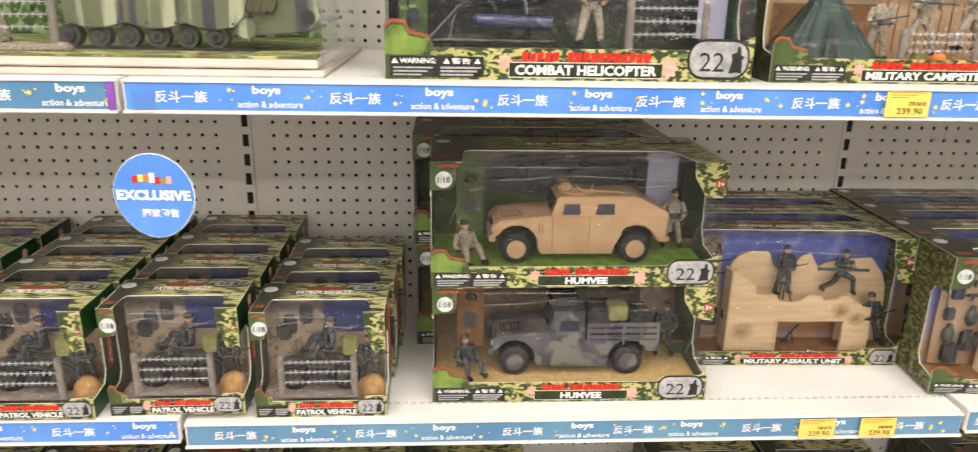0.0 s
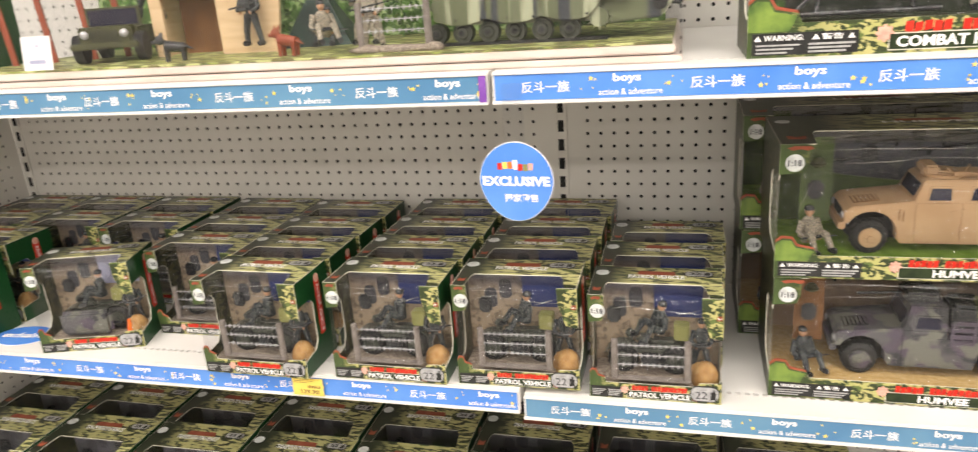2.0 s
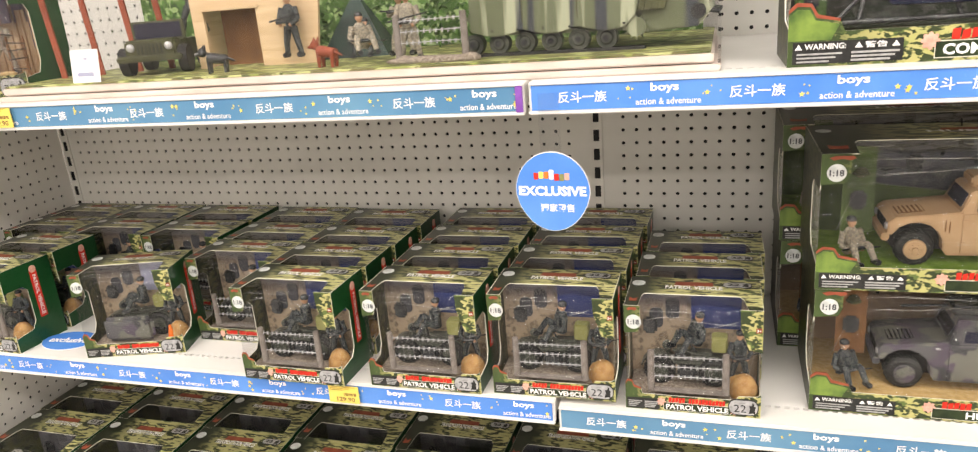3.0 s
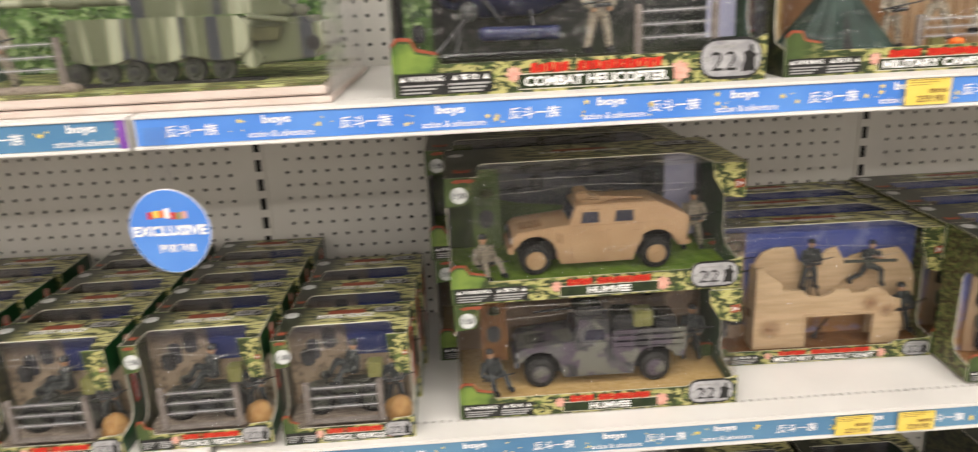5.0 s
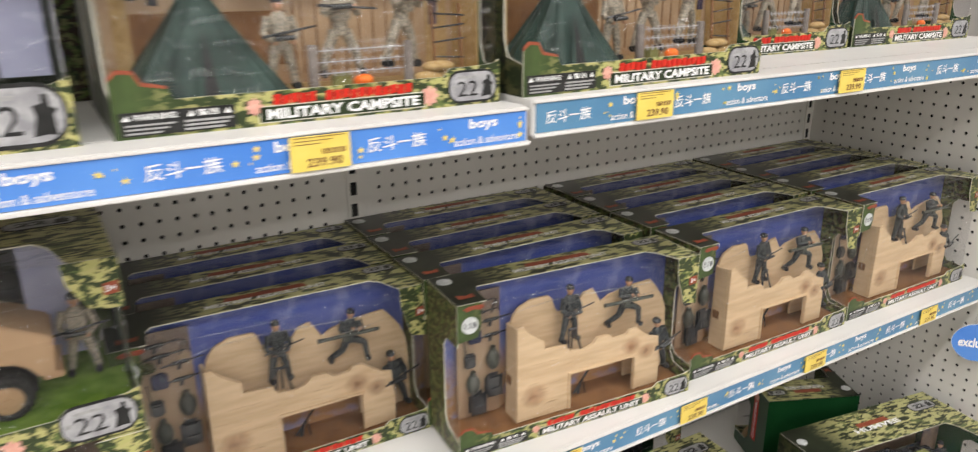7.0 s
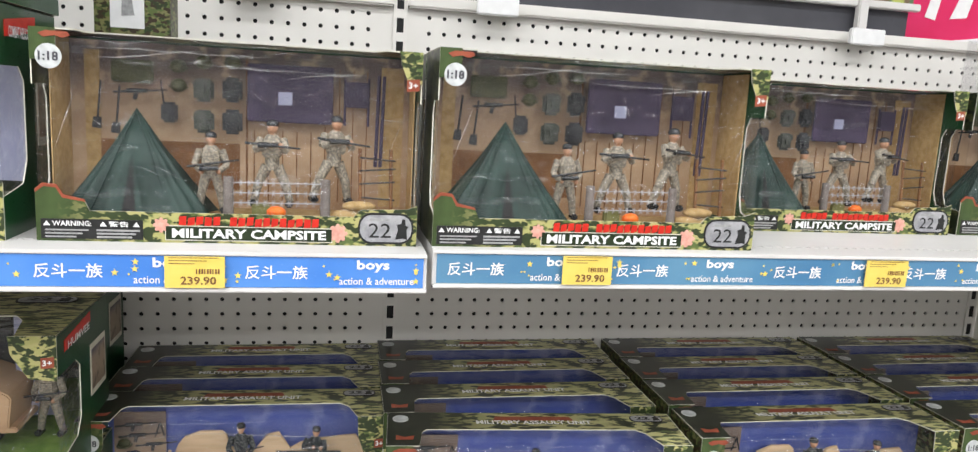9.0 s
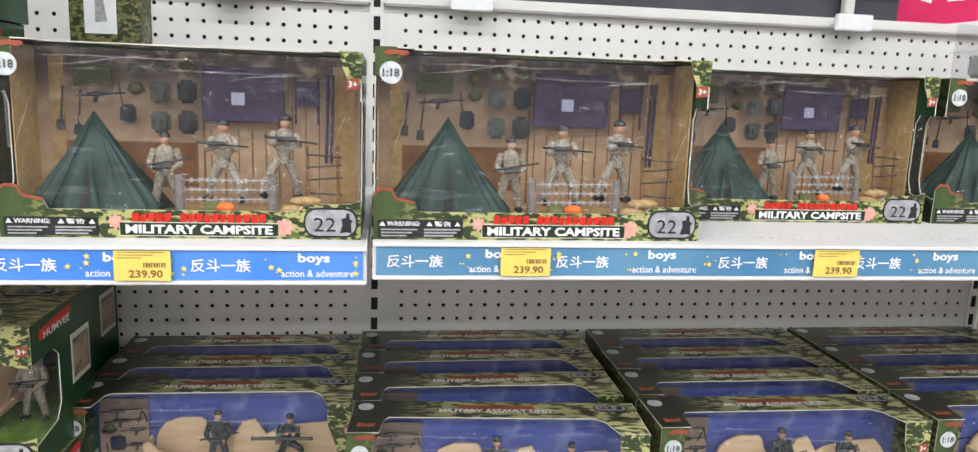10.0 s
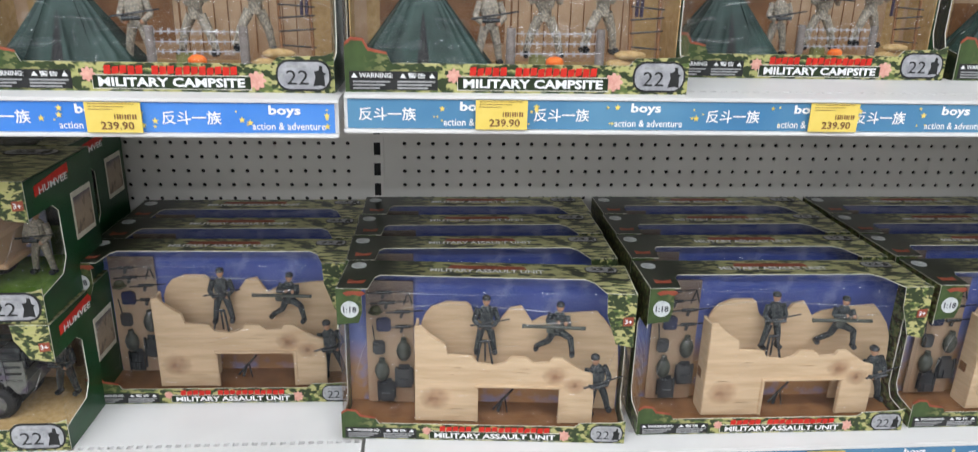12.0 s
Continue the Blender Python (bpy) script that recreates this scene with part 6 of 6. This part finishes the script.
place_copies(patrol_box(), patrols, 1.5, 5)
# one box of another kind and two that are turned
other = patrol_box(title="PATROL VEHICLE", plain=True, label="camouflage-printed window box with a plain grey toy vehicle and traffic cone", group="boxes of patrol vehicles")
part("traffic_cone", Shape().tube((0.165, 0.02, 0.022), (0.165, 0.02, 0.05), 0.008, 0.002, 10).box(0.155, 0.175, 0.01, 0.03, 0.018, 0.022), M["orange"], other, "small orange toy traffic cone")
part("grey_tarp", Shape().soft(0.03, 0.13, 0.02, 0.035, 0.02, 0.07, 0.012), M["greyhull"], other)
other.matrix_basis = pose(-1.272, 1.018, LOW[0], 0, 0, 15)
for x, y, turn in ((-1.632, 1.022, -3), (-1.627, 1.140, -1)):
    copy_thing(bpy.data.objects["patrol_vehicle_box"], pose(x, y, LOW[0], 0, 0, turn))

place = (0.032, 1.058)
tan_box, grey_box = humvee_box(False), humvee_box(True)
tan_box.matrix_basis = pose(place[0], place[1], LOW[1] + 0.196, 0, 0, 0.6)
grey_box.matrix_basis = pose(place[0] + 0.002, place[1] + 0.004, LOW[1], 0, 0, -0.4)
copy_thing(tan_box, pose(place[0] - 0.034, place[1] + 0.205, LOW[1] + 0.196, 0, 0, 0))
copy_thing(grey_box, pose(place[0] - 0.030, place[1] + 0.208, LOW[1], 0, 0, 0))

# ---- upper shelf ----
camp = campsite_box()
camps = [(0.480, 0.990, UP[1], 0.0), (0.8815, 0.964, UP[2], 0.8), (1.294, 1.118, UP[2], 0.0), (1.700, 1.122, UP[2], 0.0),
         (0.8815, 1.090, UP[2], 0.0), (0.480, 1.110, UP[1], 0.0)]
place_copies(camp, camps)
heli = helicopter_box()
heli.matrix_basis = pose(-0.022, 0.980, UP[1], 0, 0, 0.6)
copy_thing(heli, pose(-0.02, 0.990, UP[1] + 0.236, 0, 0, 0))

# ---- foot shelf ----
lowbox = patrol_box(0.225, 0.198, 0.15, "TRANSPORTATION VEHICLE", "boxes of transport vehicles", "camouflage-printed window box with a dark toy transport vehicle", "transport_vehicle_box", True, True)
spots = []
for k in range(6):
    for r in range(3):
        spots.append((-1.66 + 0.2345 * k - 0.004 * r, 1.045 + 0.153 * r * 0.95, FOOT[0]))
for k in range(5):
    if k not in (2,):
        for r in range(2):
            spots.append((-0.25 + 0.2345 * k, 1.06 + 0.155 * r, FOOT[1]))
place_copies(lowbox, spots, 1.6, 9)
for x, y, turn in ((1.66, 0.96, -9), (1.10, 1.075, -3)):
    copy_thing(grey_box, pose(x, y, FOOT[2], 0, 0, turn))
copy_thing(grey_box, pose(1.10, 1.285, FOOT[2], 0, 0, 1))
copy_thing(lowbox, pose(2.037, 1.285, FOOT[2], 0, 0, 155))

# ---- round hanging sign ----
def sign_disc(name, label, at, w, h, words):
    t = thing(name, label, "shelf sign", "blue shelf signs", at=at)
    o = []
    for k in range(36):
        a = 2 * math.pi * k / 36
        o.append((w / 2 * math.cos(a) * (1 - 0.10 * max(0, -math.sin(a))), h / 2 * math.sin(a)))
    part("rim", Shape().slab([(a * 1.02, c * 1.02) for a, c in o], -0.0002, 0.0008), M["white"], t)
    part("card", Shape().slab(o, -0.0011, -0.0003), M["blue"], t)
    if words:
        cols = ("red", "star", "white", "blue", "red", "lime", "orange")
        for k in range(7):
            part("brand_shape", Shape().slab(moved(rounded(w * 0.062, h * (0.085 if k != 3 else 0.12), 0.001), w * (-0.245 + 0.07 * k), h * (0.16 + 0.015 * math.sin(k))), -0.0017, -0.0011), M[("red", "star", "orange", "white", "red", "lime", "pink")[k]], t)
        written("word", "EXCLUSIVE", w * 0.92, h * 0.125, M["white"], t, (0, -0.0018, h * 0.015), 0.045)
        written("slogan", "獨家發售", w * 0.46, h * 0.105, M["white"], t, (w * 0.06, -0.0018, -h * 0.20), 0.015)
    else:
        written("word", "exclusive", w * 0.74, h * 0.26, M["white"], t, (0, -0.0018, 0), 0.03)
    return t


b = sign_disc("hanging_sign", "round blue card sign on a clear strip under the shelf", pose(-0.308, 0.934, 1.218, 0, 0, -3), 0.100, 0.107, True)
part("clear_strip", Shape().box(-0.014, 0.014, 0.0012, 0.0018, 0.03, 0.13), M["acrylic"], b, "clear plastic hanging strip")
sign_disc("fallen_sign", "oval blue card sign lying flat on the shelf", pose(-1.372, 1.072, LOW[0] + 0.003, -88, 0, 4), 0.125, 0.075, False)
b = sign_disc("hanging_sign", "oval blue card sign hanging by the side panel", pose(2.104, 0.985, 0.722, 0, 0, -50), 0.10, 0.088, False)
part("clear_strip", Shape().box(-0.012, 0.012, 0.0012, 0.0018, 0.02, 0.085), M["acrylic"], b, "clear plastic hanging strip")

# ---- display case with the tank scene ----
CX0, CX1, CY0, CY1, CZ, CH = -1.262, -0.098, 0.972, 1.40, UP[0], 0.34
case = thing("display_case", "clear acrylic display case on a pale layered base", "display case", at=pose(0, 0, CZ))
part("base_board", Shape().soft(CX0, CX1, CY0, CY1, 0, 0.009, 0.002), M["lam"], case, "pale laminate board")
part("base_board", Shape().soft(CX0 + 0.006, CX1 - 0.008, CY0 + 0.006, CY1 - 0.006, 0.0105, 0.022, 0.002), M["lam"], case, "pale laminate board")
for q, dims in (("front_pane", (CX0 + 0.002, CX1 - 0.004, CY0 + 0.002, CY0 + 0.006)), ("back_pane", (CX0 + 0.002, CX1 - 0.004, CY1 - 0.006, CY1 - 0.002)), ("side_pane", (CX1 - 0.0035, CX1, CY0 + 0.002, CY1 - 0.002)), ("side_pane", (CX0 - 0.002, CX0 + 0.0015, CY0 + 0.002, CY1 - 0.002))):
    o = part(q, Shape().box(*dims, 0.0225 if "side" not in q else 0.0105, CH), M["acrylic"], case)
    o.visible_shadow = False
o = part("top_pane", Shape().box(CX0, CX1, CY0, CY1, CH + 0.0005, CH + 0.004), M["acrylic"], case)
o.visible_shadow = False
G = CZ + 0.0225
solid("scene_ground", Shape().box(CX0 + 0.010, CX1 - 0.012, CY0 + 0.010, CY1 - 0.012, G, G + 0.003), M["ground_card"], "leafy camouflage printed ground sheet of the toy scene", "ground sheet")
solid("scene_backdrop", Shape().box(CX0 + 0.012, CX1 - 0.03, CY1 - 0.06, CY1 - 0.056, G + 0.0035, G + 0.30), M["leaves"], "leafy printed backdrop card of the toy scene", "backdrop card")
G += 0.003


def toy_tank(x0, y0, z0, L=0.345):
    t = thing("toy_tank", "olive and grey camouflage plastic toy tank with skirts", "toy tank", at=pose(x0, y0, z0, 0, 0, -2))
    part("hull", Shape().slab([(0, 0.052), (0.03, 0.028), (L - 0.05, 0.024), (L - 0.012, 0.052), (L - 0.03, 0.078), (0.02, 0.085)], 0.018, 0.132), M["hull"], t)
    end, foot = L - 0.100, []
    for k in range(37):
        u = k / 36
        foot.append((0.012 + (end - 0.012) * u, 0.036 - 0.008 * abs(math.sin(3 * math.pi * u)) - (0.0 if u < 0.94 else -0.010 * (u - 0.94) / 0.06)))
    skirt = part("skirt", Shape().bevelled(foot + [(end + 0.006, 0.068), (end - 0.012, 0.084), (0.012, 0.087)], 0.0, 0.005, 0.001), M["hull"], t, "scalloped side skirt in striped camouflage")
    for k in range(6):
        x = 0.045 + k * (end - 0.06) / 5
        part("bolt", Shape().tube((x, -0.0012, 0.036), (x, 0.001, 0.036), 0.0017, n=7), M["black"], skirt)
    for k in range(1, 3):
        x = 0.012 + (end - 0.012) * k / 3
        part("skirt_seam", Shape().box(x - 0.0008, x + 0.0008, -0.0006, 0.001, 0.046, 0.084), M["olive"], skirt)
    for k in range(6):
        x = 0.012 + k * 0.0385
        w = part("road_wheel", Shape().tube((x, 0.010, 0.0175), (x, 0.026, 0.0175), 0.0145, n=20).tube((x, 0.007, 0.0175), (x, 0.010, 0.0175), 0.0075, 0.0095, n=12), M["drab"], t)
        part("hub", Shape().tube((x, 0.005, 0.0175), (x, 0.008, 0.0175), 0.0045, n=8), M["gun"], w)
    sp = Shape().tube((L - 0.100, 0.006, 0.03), (L - 0.100, 0.022, 0.03), 0.013, n=14)
    for k in range(12):
        a = 2 * math.pi * k / 12
        sp.tube((L - 0.100 + 0.012 * math.cos(a), 0.012, 0.03 + 0.012 * math.sin(a)), (L - 0.100 + 0.0175 * math.cos(a), 0.012, 0.03 + 0.0175 * math.sin(a)), 0.0025, 0.001, 4)
    part("sprocket", sp, M["hull"], t)
    part("track", Shape().box(0.005, L - 0.09, 0.008, 0.028, 0.0, 0.004).tube((L - 0.02, 0.010, 0.045), (L - 0.02, 0.14, 0.045), 0.010, n=10), M["rubber"], t)
    part("turret", Shape().slab([(0.09, 0.085), (0.29, 0.085), (0.275, 0.125), (0.24, 0.135), (0.12, 0.135), (0.085, 0.11)], 0.03, 0.12), M["hull"], t)
    part("gun_barrel", Shape().tube((0.09, 0.075, 0.108), (-0.16, 0.075, 0.112), 0.007, 0.005, 12).tube((-0.03, 0.075, 0.1095), (0.0, 0.075, 0.109), 0.009, n=12), M["hull"], t)
    part("stowage", Shape().soft(L - 0.10, L - 0.045, 0.02, 0.13, 0.079, 0.094, 0.004).tube((L - 0.045, 0.02, 0.062), (L - 0.008, 0.02, 0.066), 0.006, n=10).tube((L - 0.10, 0.006, 0.082), (L - 0.05, 0.006, 0.075), 0.004, n=8), M["hull"], t)
    part("rear_plate", Shape().bevelled([(L - 0.095, 0.020), (L - 0.02, 0.026), (L - 0.004, 0.046), (L - 0.012, 0.070), (L - 0.095, 0.074)], 0.012, 0.13, 0.002), M["hull"], t)
    for k in range(4):
        part("mud_flap", Shape().bevelled([(L - 0.098 + 0.009 * k, 0.052), (L - 0.090 + 0.009 * k, 0.050), (L - 0.084 + 0.009 * k, 0.066), (L - 0.092 + 0.009 * k, 0.069)], 0.002, 0.010, 0.0008), M["olive"], t)
    for y in (0.03, 0.075, 0.118):
        part("tow_hook", Shape().tube((L - 0.008, y, 0.044), (L + 0.006, y, 0.042), 0.003, n=7), M["gun"], t)
    return t


toy_tank(-0.452, 1.045, G)
scene_fence = thing("toy_fence_set", "toy barbed-wire fence on a rubble strip", "toy fence", at=pose(-0.547, 1.02, G))
part("rubble", Shape().ball((0.055, 0, 0.003), 0.075, 0.016, 0.007, 12, 6).ball((0.01, 0.002, 0.003), 0.018, 0.012, 0.009, 8, 5).ball((0.11, 0.001, 0.003), 0.018, 0.012, 0.009, 8, 5), M["gravel"], scene_fence)
barbed_fence(scene_fence, 0.004, 0.106, 0.0, 0.006, 0.062)


def lone_figure(stance, cloth, x, y, z, turn=0, lean=0, size=0.1):
    key = (stance, cloth, size)
    if key not in FIGURES:
        FIGURES[key] = figure_shape(stance, size).mesh("toy_figure", M[cloth], M["skin"], M["gun"])
    f = new("toy_figure", FIGURES[key])
    f.matrix_basis = pose(x, y, z, 0, lean, turn)
    tagged(f, "small plastic toy soldier in " + ("desert" if cloth == "desert" else "dark") + " camouflage in the display scene", "toy figure", "display figures")


for q in (("stand", "desert", -0.545, 1.07, G, 8), ("sit", "desert", -0.635, 1.09, G + 0.012, 40), ("stand", "fatigue", -0.765, 1.105, G + 0.012, -6, 0, 0.1), ("aim", "fatigue", -0.975, 1.14, G + 0.06, 20), ("sit", "fatigue", -0.68, 1.20, G, 10), ("aim", "desert", -0.60, 1.17, G, -10)):
    lone_figure(*q)
ruin = thing("toy_ruin", "large sand-coloured plastic toy ruin with an opening", "toy ruin", at=pose(-0.962, 1.12, G) @ Matrix.Diagonal((1.15, 1, 1.2, 1)))
part("wall", Shape().slab([(0, 0), (0.02, 0), (0.02, 0.078), (0.11, 0.078), (0.11, 0), (0.20, 0), (0.215, 0.10), (0.205, 0.13), (0.17, 0.125), (0.15, 0.15), (0.10, 0.145), (0.06, 0.165), (0.03, 0.16), (0, 0.20)], 0, 0.006), M["sand"], ruin)
part("lintel", Shape().soft(0.016, 0.116, -0.003, 0.001, 0.078, 0.083, 0.001), M["sand"], ruin)
part("side_wall", Shape().slab([(0.006, 0), (0.12, 0), (0.12, 0.2), (0.006, 0.2)], 0, 0.006, "yz"), M["sand"], ruin)
part("scorch_mark", Shape().put([(a, -0.0006, c) for a, c in moved(disc(0.024, 14), 0.14, 0.11)], [tuple(range(14))]), M["scorch"], ruin)
part("dark_interior", Shape().box(0.02, 0.12, 0.05, 0.054, 0, 0.12), M["brown"], ruin)

jeep = thing("toy_jeep", "dark olive toy jeep with two round headlights", "toy jeep", at=pose(-1.005, 1.055, G, 0, 0, 22) @ Matrix.Scale(1.15, 4))
part("body", Shape().soft(-0.042, 0.042, 0.02, 0.13, 0.022, 0.046, 0.004).soft(-0.036, 0.036, 0.0, 0.03, 0.02, 0.05, 0.003).box(-0.038, 0.038, 0.05, 0.054, 0.046, 0.075), M["olive"], jeep)
part("windscreen", Shape().box(-0.034, 0.034, 0.0485, 0.0495, 0.05, 0.072), M["glassdark"], jeep)
s = Shape()
for k in range(7):
    s.box(-0.018 + 0.0055 * k, -0.0155 + 0.0055 * k, -0.0008, 0.001, 0.026, 0.045)
part("grille", s, M["black"], jeep)
part("bumper", Shape().soft(-0.046, 0.046, -0.012, -0.004, 0.02, 0.029, 0.002), M["olive"], jeep)
for x in (-0.027, 0.027):
    part("headlight", Shape().ball((x, -0.001, 0.040), 0.006, 0.003, 0.006, 10, 6), M["wire"], jeep)
for x in (-0.048, 0.036):
    for y in (0.02, 0.115):
        part("wheel", Shape().tube((x, y, 0.02), (x + 0.013, y, 0.02), 0.02, n=16), M["rubber"], jeep)


def toy_dog(x, y, z, colour, turn, label):
    s = Shape().tube((-0.016, 0, 0.020), (0.014, 0, 0.024), 0.0075, 0.009, 8).ball((0.021, 0, 0.033), 0.0075, 0.006, 0.0075, 8, 6).tube((0.022, 0, 0.032), (0.033, 0, 0.030), 0.0042, 0.003, 6)
    for a in (-0.013, 0.012):
        for c in (-0.005, 0.005):
            s.tube((a, c, 0.019), (a + 0.001, c, 0), 0.0036, 0.0026, 6)
    s.tube((-0.016, 0, 0.022), (-0.028, 0, 0.017), 0.0028, 0.0014, 5).tube((0.018, -0.004, 0.038), (0.017, -0.005, 0.045), 0.003, 0.0006, 4).tube((0.018, 0.004, 0.038), (0.017, 0.005, 0.045), 0.003, 0.0006, 4)
    solid("toy_dog", s, M[colour], label, "toy dog", "toy dogs", at=pose(x, y, z, 0, 0, turn))


toy_dog(-0.86, 1.03, G, "gun", 200, "dark speckled plastic toy dog")
toy_dog(-0.665, 1.03, G, "rust", 170, "rust-red plastic toy dog")
for k, x in enumerate((-1.222, -1.166, -1.108, -1.062)):
    solid("toy_stake", Shape().slab([(-0.006, 0), (0.006, 0), (0.006, 0.165), (0, 0.178), (-0.006, 0.165)], -0.0015, 0.0015), M["rust"], "rust-red painted toy stake of a palisade", "toy stake", "toy palisade", at=pose(x, 1.08 + 0.03 * k, G, 0, -5, 0))
solid("toy_tent", Shape().put([(0, 0, 0.11), (-0.06, -0.05, 0), (0.06, -0.05, 0), (0.06, 0.05, 0), (-0.06, 0.05, 0)], [(0, 1, 2), (0, 2, 3), (0, 3, 4), (0, 4, 1), (1, 4, 3, 2)]), M["tent"], "dark green toy tent in the display scene", "toy tent", at=pose(-0.70, 1.22, G, 0, 0, 10))
for k in range(6):
    rnd = random.Random(k)
    s = Shape()
    for q in range(60):
        c = Vector((rnd.gauss(0, 0.02), rnd.gauss(0, 0.012), 0.02 + rnd.random() * 0.08))
        d = Vector((rnd.uniform(-1, 1), rnd.uniform(-1, 1), rnd.uniform(-0.5, 1))).normalized() * 0.012
        e = d.cross(Vector((0, 0, 1))).normalized() * 0.005
        s.put([c - d, c + e, c + d, c - e], [(0, 1, 2, 3)])
    s.tube((0, 0, 0), (0, 0, 0.08), 0.002, n=5)
    solid("toy_bush", s, M["leaves"], "small green plastic toy bush in the display scene", "toy bush", "toy bushes", at=pose(-0.80 + 0.11 * k - (0.02 if k % 2 else 0), 1.26 + 0.015 * (k % 3), G))
card = thing("price_card", "small white price card standing in the display case", "price card", at=pose(-1.108, CY0 + 0.012, G, -8, 0, 0))
part("card", Shape().box(0, 0.056, 0, 0.001, 0, 0.052), M["white"], card)
part("print", Shape().box(0.012, 0.044, -0.0006, 0, 0.010, 0.016).box(0.026, 0.034, -0.0006, 0, 0.036, 0.039), M["lavender"], card)
# box beyond the case
copy_thing(camp, pose(-1.64, 1.03, UP[0], 0, 0, 0))

# ---- top of the run: header board and rails ----
hb = thing("header_board", "white-framed header board with camouflage print above a dark band", "header board", at=pose(0, BACK - 0.03, TOP + 0.009))
part("dark_band", Shape().box(0.40, 1.87, 0.034, 0.038, 0.0, 0.048), M["slate"], hb)
part("camo_board", Shape().box(0.95, 1.87, 0.024, 0.030, 0.062, 0.42), M["header"], hb)
part("frame_rail", Shape().soft(0.93, 1.885, 0.018, 0.034, 0.048, 0.062, 0.002), M["shelf"], hb)
for x in (0.64, 1.04, 1.755):
    p = part("post", Shape().soft(x - 0.010, x + 0.010, 0.010, 0.026, 0.0, 0.42, 0.002), M["shelf"], hb)
    part("foot_plate", Shape().soft(x - 0.036, x + 0.036, -0.012, 0.0, -0.026, 0.004, 0.002), M["white"], p)
mg = thing("magenta_sign", "magenta sign board with a white border and white strokes", "sign board", at=pose(1.895, BACK + 0.06, TOP - 0.02, 0, 0, 0))
part("board", Shape().slab([(0, 0.02), (0.6, 0.10), (0.6, 0.55), (0, 0.55)], 0, 0.006), M["banner"], mg)
part("border", Shape().slab([(0, 0), (0.6, 0.08), (0.6, 0.10), (0, 0.02)], -0.001, 0.006), M["white"], mg)
for o in ([(0.06, 0.08), (0.085, 0.075), (0.11, 0.2), (0.09, 0.2)], [(0.12, 0.08), (0.16, 0.085), (0.19, 0.2), (0.17, 0.2)], [(0.24, 0.14), (0.36, 0.16), (0.36, 0.18), (0.24, 0.16)]):
    part("stroke", Shape().slab(o, -0.0015, -0.0002), M["white"], mg)
solid("support_stand", Shape().box(1.75, 2.5, BACK + 0.04, BACK + 0.30, 0, TOP - 0.012), M["peg"], "grey back of the neighbouring shelving", "shelving", "", "structure")
clear = thing("clear_bin", "clear plastic stacking bin on the rail end", "plastic bin", at=pose(1.90, 1.27, UP[2] + 0.218))
o = part("shell", Shape().soft(0, 0.14, 0, 0.10, 0, 0.004, 0.001).box(0, 0.14, 0, 0.002, 0.004, 0.10).box(0, 0.14, 0.098, 0.10, 0.004, 0.10).box(0, 0.002, 0.002, 0.098, 0.004, 0.10).box(0.138, 0.14, 0.002, 0.098, 0.004, 0.10).soft(-0.004, 0.144, -0.004, 0.104, 0.048, 0.053, 0.001), M["acrylic"], clear)

part("contents", Shape().soft(0.012, 0.07, 0.02, 0.08, 0.006, 0.045, 0.006).soft(0.075, 0.128, 0.02, 0.08, 0.006, 0.04, 0.006).ball((0.05, 0.05, 0.072), 0.03, 0.03, 0.02, 10, 6).ball((0.10, 0.05, 0.068), 0.022, 0.03, 0.016, 10, 6), M["grey_ink"], clear, "grey plastic parts inside the bin")

# narrow box standing behind the campsites and blister packs on the rim
acc = thing("accessory_box", "tall narrow camouflage box with a white picture panel", "toy box", at=pose(0.462, 1.255, UP[1]))
part("carton", Shape().soft(0, 0.094, 0, 0.05, 0, 0.345, 0.001), M["camo_side"], acc)
part("picture", Shape().box(0.02, 0.062, -0.0008, 0, 0.235, 0.34), M["white"], acc, "white picture panel")
part("figure_print", Shape().slab([(0.034, 0.25), (0.05, 0.252), (0.046, 0.28), (0.054, 0.30), (0.044, 0.325), (0.036, 0.30)], -0.0014, -0.0009), M["grey_ink"], acc)
for k, x in enumerate((0.735, 0.852)):
    bp = thing("blister_pack", "dark grey blister pack with white print", "blister pack", "blister packs", at=pose(x, BACK + 0.012, TOP + 0.0085))
    part("card", Shape().soft(0, 0.108, 0.012, 0.05, 0, 0.16, 0.002), M["slate"], bp)
    q = part("bubble", Shape().soft(0.008, 0.10, 0, 0.0115, 0.03, 0.15, 0.004), M["acrylic"], bp)
    for j in range(2):
        part("print_bar", Shape().box(0.012, 0.092 - 0.012 * j, 0.0108, 0.0116, 0.008 + 0.011 * j, 0.014 + 0.011 * j), M["white"], bp)
